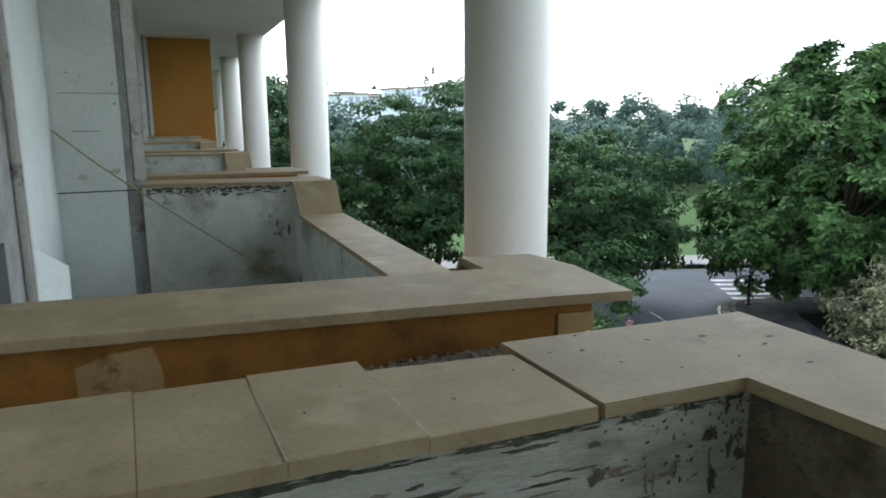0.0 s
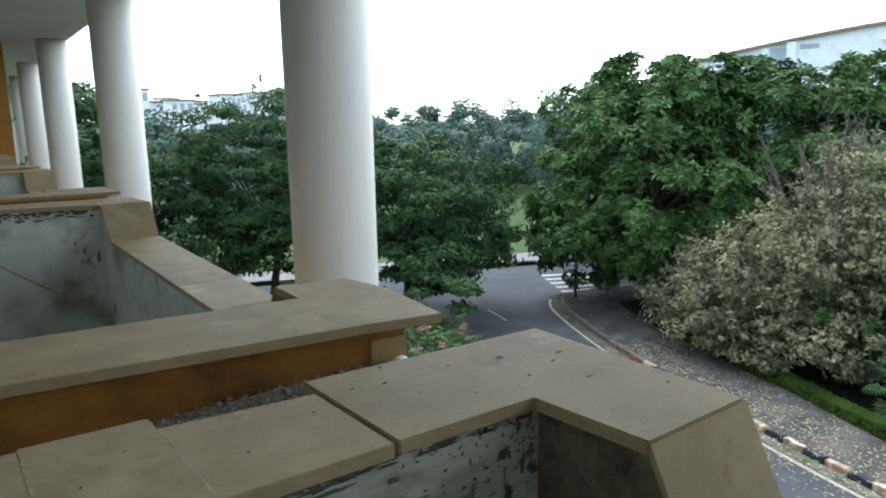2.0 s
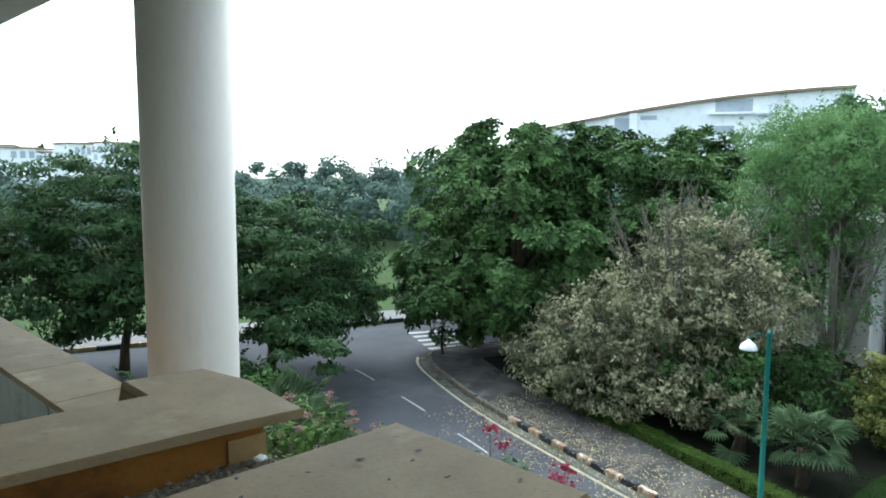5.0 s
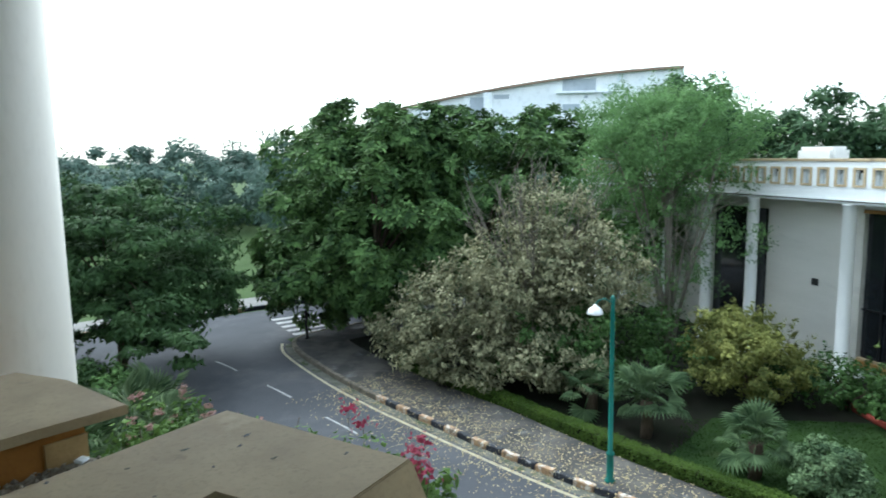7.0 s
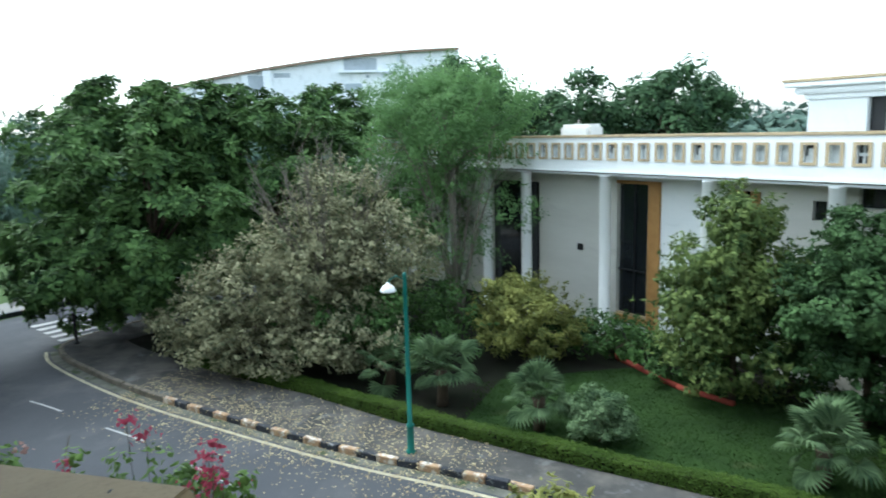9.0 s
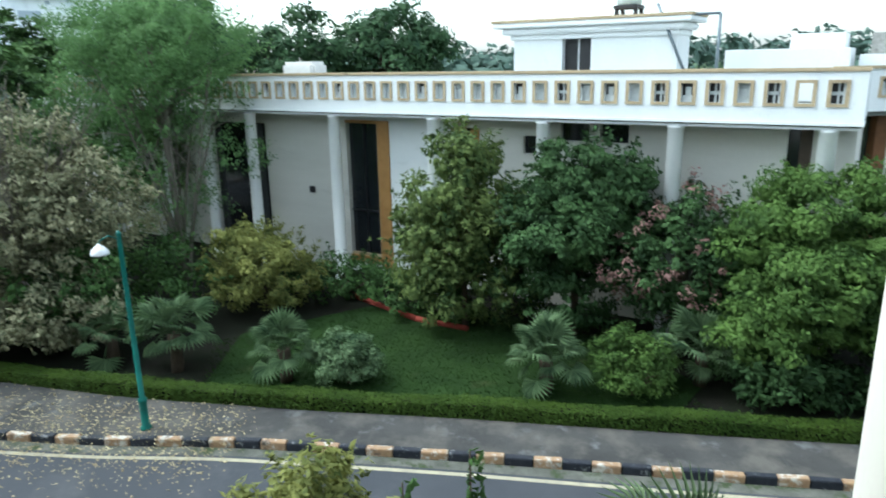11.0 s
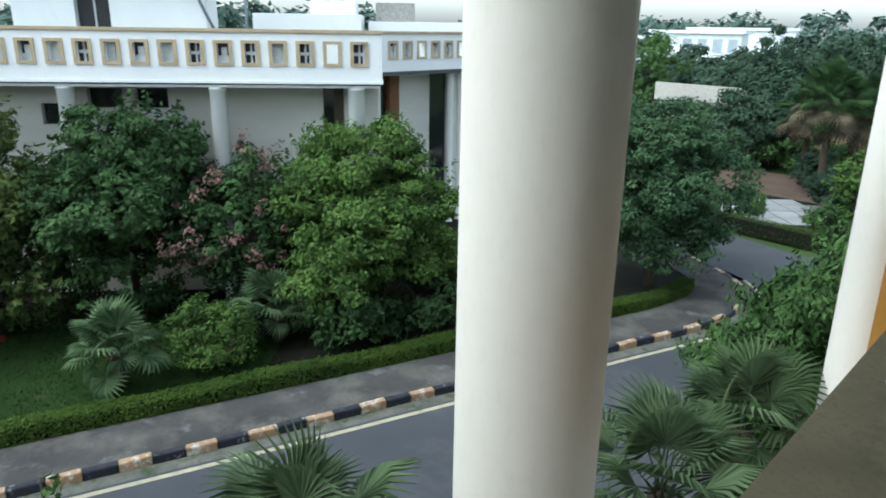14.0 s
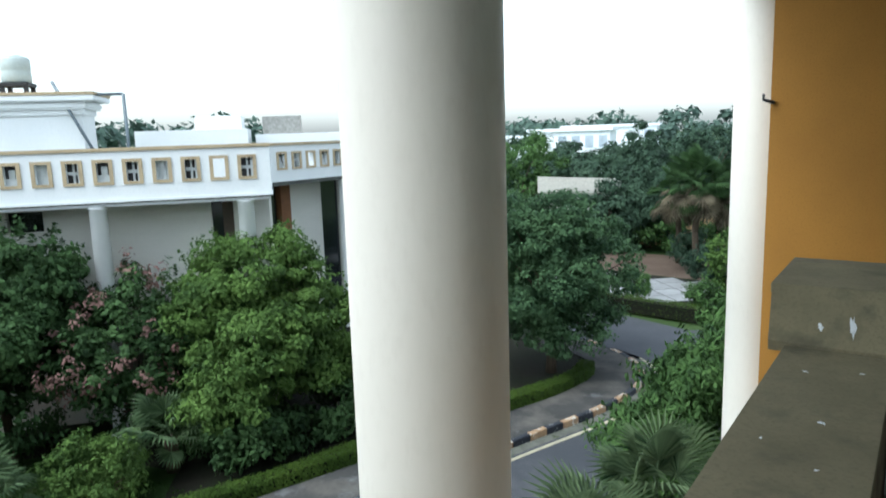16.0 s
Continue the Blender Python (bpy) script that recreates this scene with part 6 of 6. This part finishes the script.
for x, y, r in ((8.2, -29.6, 1.0), (9.9, -33.0, 0.9), (6.9, -30.4, 1.1)):
    tree("far_bush", "dark green bush at the foot of the palms", x, y, 0.5, [(0, 0, 0.95, r, r, 0.85, 60, 60, 0.3)], (0.14, 0.07, 0.2), LEAF_DISTANT, category="bush", trunk_r=0.05, twigs=4)
bm = bmesh.new()
box(bm, 6.5, 14.5, -39.3, -39.0, 0, 2.5)
tagged(part("garden_wall", bm, BUFF_WALL), "plain buff garden wall behind the palms", "wall", "", "structure")
bm = bmesh.new()
gy = bm.faces.new([bm.verts.new((x, y, 0.016)) for x, y in [(7.2, -25.2), (15, -26.3), (15.6, -31.2), (7.4, -30.4)]])
yard = tagged(part("paved_yard", bm, EARTH), "pale paved yard of square slabs beyond the road", "pavement", "", "structure")
bm = bmesh.new()
bm.faces.new([bm.verts.new((x, y, 0.02)) for x, y in [(7.4, -30.45), (15.6, -31.25), (16, -36), (7.4, -36)]])
tagged(part("bare_soil", bm, RED_SOIL), "bare reddish soil behind the paved yard", "ground", "", "structure")
bm = bmesh.new()
box(bm, -0.47, 0.47, -0.47, 0.47, 0.0, 0.03)
ym = bpy.data.meshes.new("paving_slab")
bm.to_mesh(ym)
bm.free()
ym.materials.append(YARD_SLAB)
for i in range(-8, 9):
    for j in range(-8, 9):
        x, y = 11.4 + 0.707 * (i - j), -29.9 + 0.707 * (i + j)
        if 7.9 < x < 14.6 and -30.2 < y < -25.9:
            piece("paving_slab", ym, yard, pose(x, y, 0.01 + RNG.uniform(0, 0.008), 0, 0, 45))
# Sheet in the lawn colour, laid over the brighter field to darken it.
bm = bmesh.new()
fl2 = bm.faces.new([bm.verts.new((x, y, 0.012)) for x, y in [(6.0, -66), (6.4, -26.9), (16, -27), (22, -21), (48, -30), (60, -66)]])
tagged(part("far_garden", bm, GRASS), "sheet of dark grass over the far garden ground", "ground", "", "structure")
for x, y, z, r, mat in ((15.0, -36.0, 1.9, 1.7, LEAF_DISTANT), (18.0, -36.6, 0.9, 1.6, LEAF_DISTANT), (21.5, -37.0, 1.0, 1.8, LEAF_DISTANT), (24.5, -43.0, 3.6, 3.2, LEAF_DARK), (13.6, -38.0, 2.6, 1.8, LEAF_DISTANT), (17.2, -46.0, 3.6, 2.6, LEAF_DISTANT), (27.5, -38.0, 2.6, 3.0, LEAF_DISTANT), (12.0, -44.0, 3.8, 2.6, LEAF_DISTANT)):
    tree("far_garden_tree", "dark leafy tree in the far garden", x, y, z * 0.7, [(0, 0, z, r, r, z * 0.8, 90, 80, 0.55), (0.4, -0.3, z * 0.6, r * 0.9, r * 0.9, z * 0.5, 50, 70, 0.5)], (0.26, 0.13, 0.3), mat, group="trees of the far garden", twigs=6, wisps=0)
for x, y in ((9.75, -25.3), (7.3, -24.9)):
    tree("clipped_shrub", "small clipped round shrub beside the paved yard", x, y, 0.4, [(0, 0, 0.75, 0.45, 0.45, 0.6, 50, 60, 0.18)], (0.09, 0.05, 0.1), LEAF_DARK, category="shrub", trunk_r=0.04, twigs=4)
lb = thing("long_shed", "low pale concrete shed roof among the trees", "building", at=pose(19.0, -41.0, 0, 0, 0, 16))
bm = bmesh.new()
prism(bm, [(-2.1, -2), (2.1, -2), (2.1, 2), (-2.1, 2)], 0, 2.9)
part("wall", bm, GREY_WALL, lb)
bm = bmesh.new()
prism(bm, [(-2.3, -2.3), (2.3, -2.3), (2.3, 2.3), (-2.3, 2.3)], 2.9, [3.2, 3.35, 3.9, 3.75])
part("roof", bm, MORTAR, lb)


def far_block(name, label, x, y, turn, w, d, h, floors, cols, mat, roof=FAR_ROOF):
    t = thing(name, label, "building", at=pose(x, y, 0, 0, 0, turn))
    bm = bmesh.new()
    box(bm, -w / 2, w / 2, -d / 2, d / 2, 0, h)
    part("wall", bm, mat, t)
    bm = bmesh.new()
    box(bm, -w / 2 - 0.4, w / 2 + 0.4, -d / 2 - 0.4, d / 2 + 0.4, h, h + 0.4)
    part("roof", bm, roof, t)
    bm = bmesh.new()
    box(bm, -w / cols * 0.3, w / cols * 0.3, -0.12, 0.1, 0, h / floors * 0.5)
    me = bpy.data.meshes.new("window")
    bm.to_mesh(me)
    bm.free()
    me.materials.append(FAR_GLASS)
    for f in range(floors):
        for c in range(cols):
            if RNG.random() < 0.75:
                piece("window", me, t, Matrix.Translation((-w / 2 + w * (c + 0.5) / cols, -d / 2, h * (f + 0.3) / floors)))
    return t


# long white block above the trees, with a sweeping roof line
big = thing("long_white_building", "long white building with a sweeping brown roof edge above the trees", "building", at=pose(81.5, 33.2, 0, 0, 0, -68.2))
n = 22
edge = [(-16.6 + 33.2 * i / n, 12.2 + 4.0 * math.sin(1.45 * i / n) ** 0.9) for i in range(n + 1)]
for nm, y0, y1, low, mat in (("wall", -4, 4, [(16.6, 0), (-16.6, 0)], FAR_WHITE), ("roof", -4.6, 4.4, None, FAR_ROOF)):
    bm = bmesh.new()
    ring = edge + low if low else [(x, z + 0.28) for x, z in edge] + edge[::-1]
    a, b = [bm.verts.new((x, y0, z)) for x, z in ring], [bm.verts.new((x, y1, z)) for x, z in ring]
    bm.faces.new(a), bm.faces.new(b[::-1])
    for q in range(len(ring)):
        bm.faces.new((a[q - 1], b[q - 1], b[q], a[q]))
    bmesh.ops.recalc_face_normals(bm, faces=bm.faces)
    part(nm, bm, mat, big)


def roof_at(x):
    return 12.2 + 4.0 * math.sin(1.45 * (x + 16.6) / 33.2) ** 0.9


# Recess parts are thin proud panels coloured as the recess shade.
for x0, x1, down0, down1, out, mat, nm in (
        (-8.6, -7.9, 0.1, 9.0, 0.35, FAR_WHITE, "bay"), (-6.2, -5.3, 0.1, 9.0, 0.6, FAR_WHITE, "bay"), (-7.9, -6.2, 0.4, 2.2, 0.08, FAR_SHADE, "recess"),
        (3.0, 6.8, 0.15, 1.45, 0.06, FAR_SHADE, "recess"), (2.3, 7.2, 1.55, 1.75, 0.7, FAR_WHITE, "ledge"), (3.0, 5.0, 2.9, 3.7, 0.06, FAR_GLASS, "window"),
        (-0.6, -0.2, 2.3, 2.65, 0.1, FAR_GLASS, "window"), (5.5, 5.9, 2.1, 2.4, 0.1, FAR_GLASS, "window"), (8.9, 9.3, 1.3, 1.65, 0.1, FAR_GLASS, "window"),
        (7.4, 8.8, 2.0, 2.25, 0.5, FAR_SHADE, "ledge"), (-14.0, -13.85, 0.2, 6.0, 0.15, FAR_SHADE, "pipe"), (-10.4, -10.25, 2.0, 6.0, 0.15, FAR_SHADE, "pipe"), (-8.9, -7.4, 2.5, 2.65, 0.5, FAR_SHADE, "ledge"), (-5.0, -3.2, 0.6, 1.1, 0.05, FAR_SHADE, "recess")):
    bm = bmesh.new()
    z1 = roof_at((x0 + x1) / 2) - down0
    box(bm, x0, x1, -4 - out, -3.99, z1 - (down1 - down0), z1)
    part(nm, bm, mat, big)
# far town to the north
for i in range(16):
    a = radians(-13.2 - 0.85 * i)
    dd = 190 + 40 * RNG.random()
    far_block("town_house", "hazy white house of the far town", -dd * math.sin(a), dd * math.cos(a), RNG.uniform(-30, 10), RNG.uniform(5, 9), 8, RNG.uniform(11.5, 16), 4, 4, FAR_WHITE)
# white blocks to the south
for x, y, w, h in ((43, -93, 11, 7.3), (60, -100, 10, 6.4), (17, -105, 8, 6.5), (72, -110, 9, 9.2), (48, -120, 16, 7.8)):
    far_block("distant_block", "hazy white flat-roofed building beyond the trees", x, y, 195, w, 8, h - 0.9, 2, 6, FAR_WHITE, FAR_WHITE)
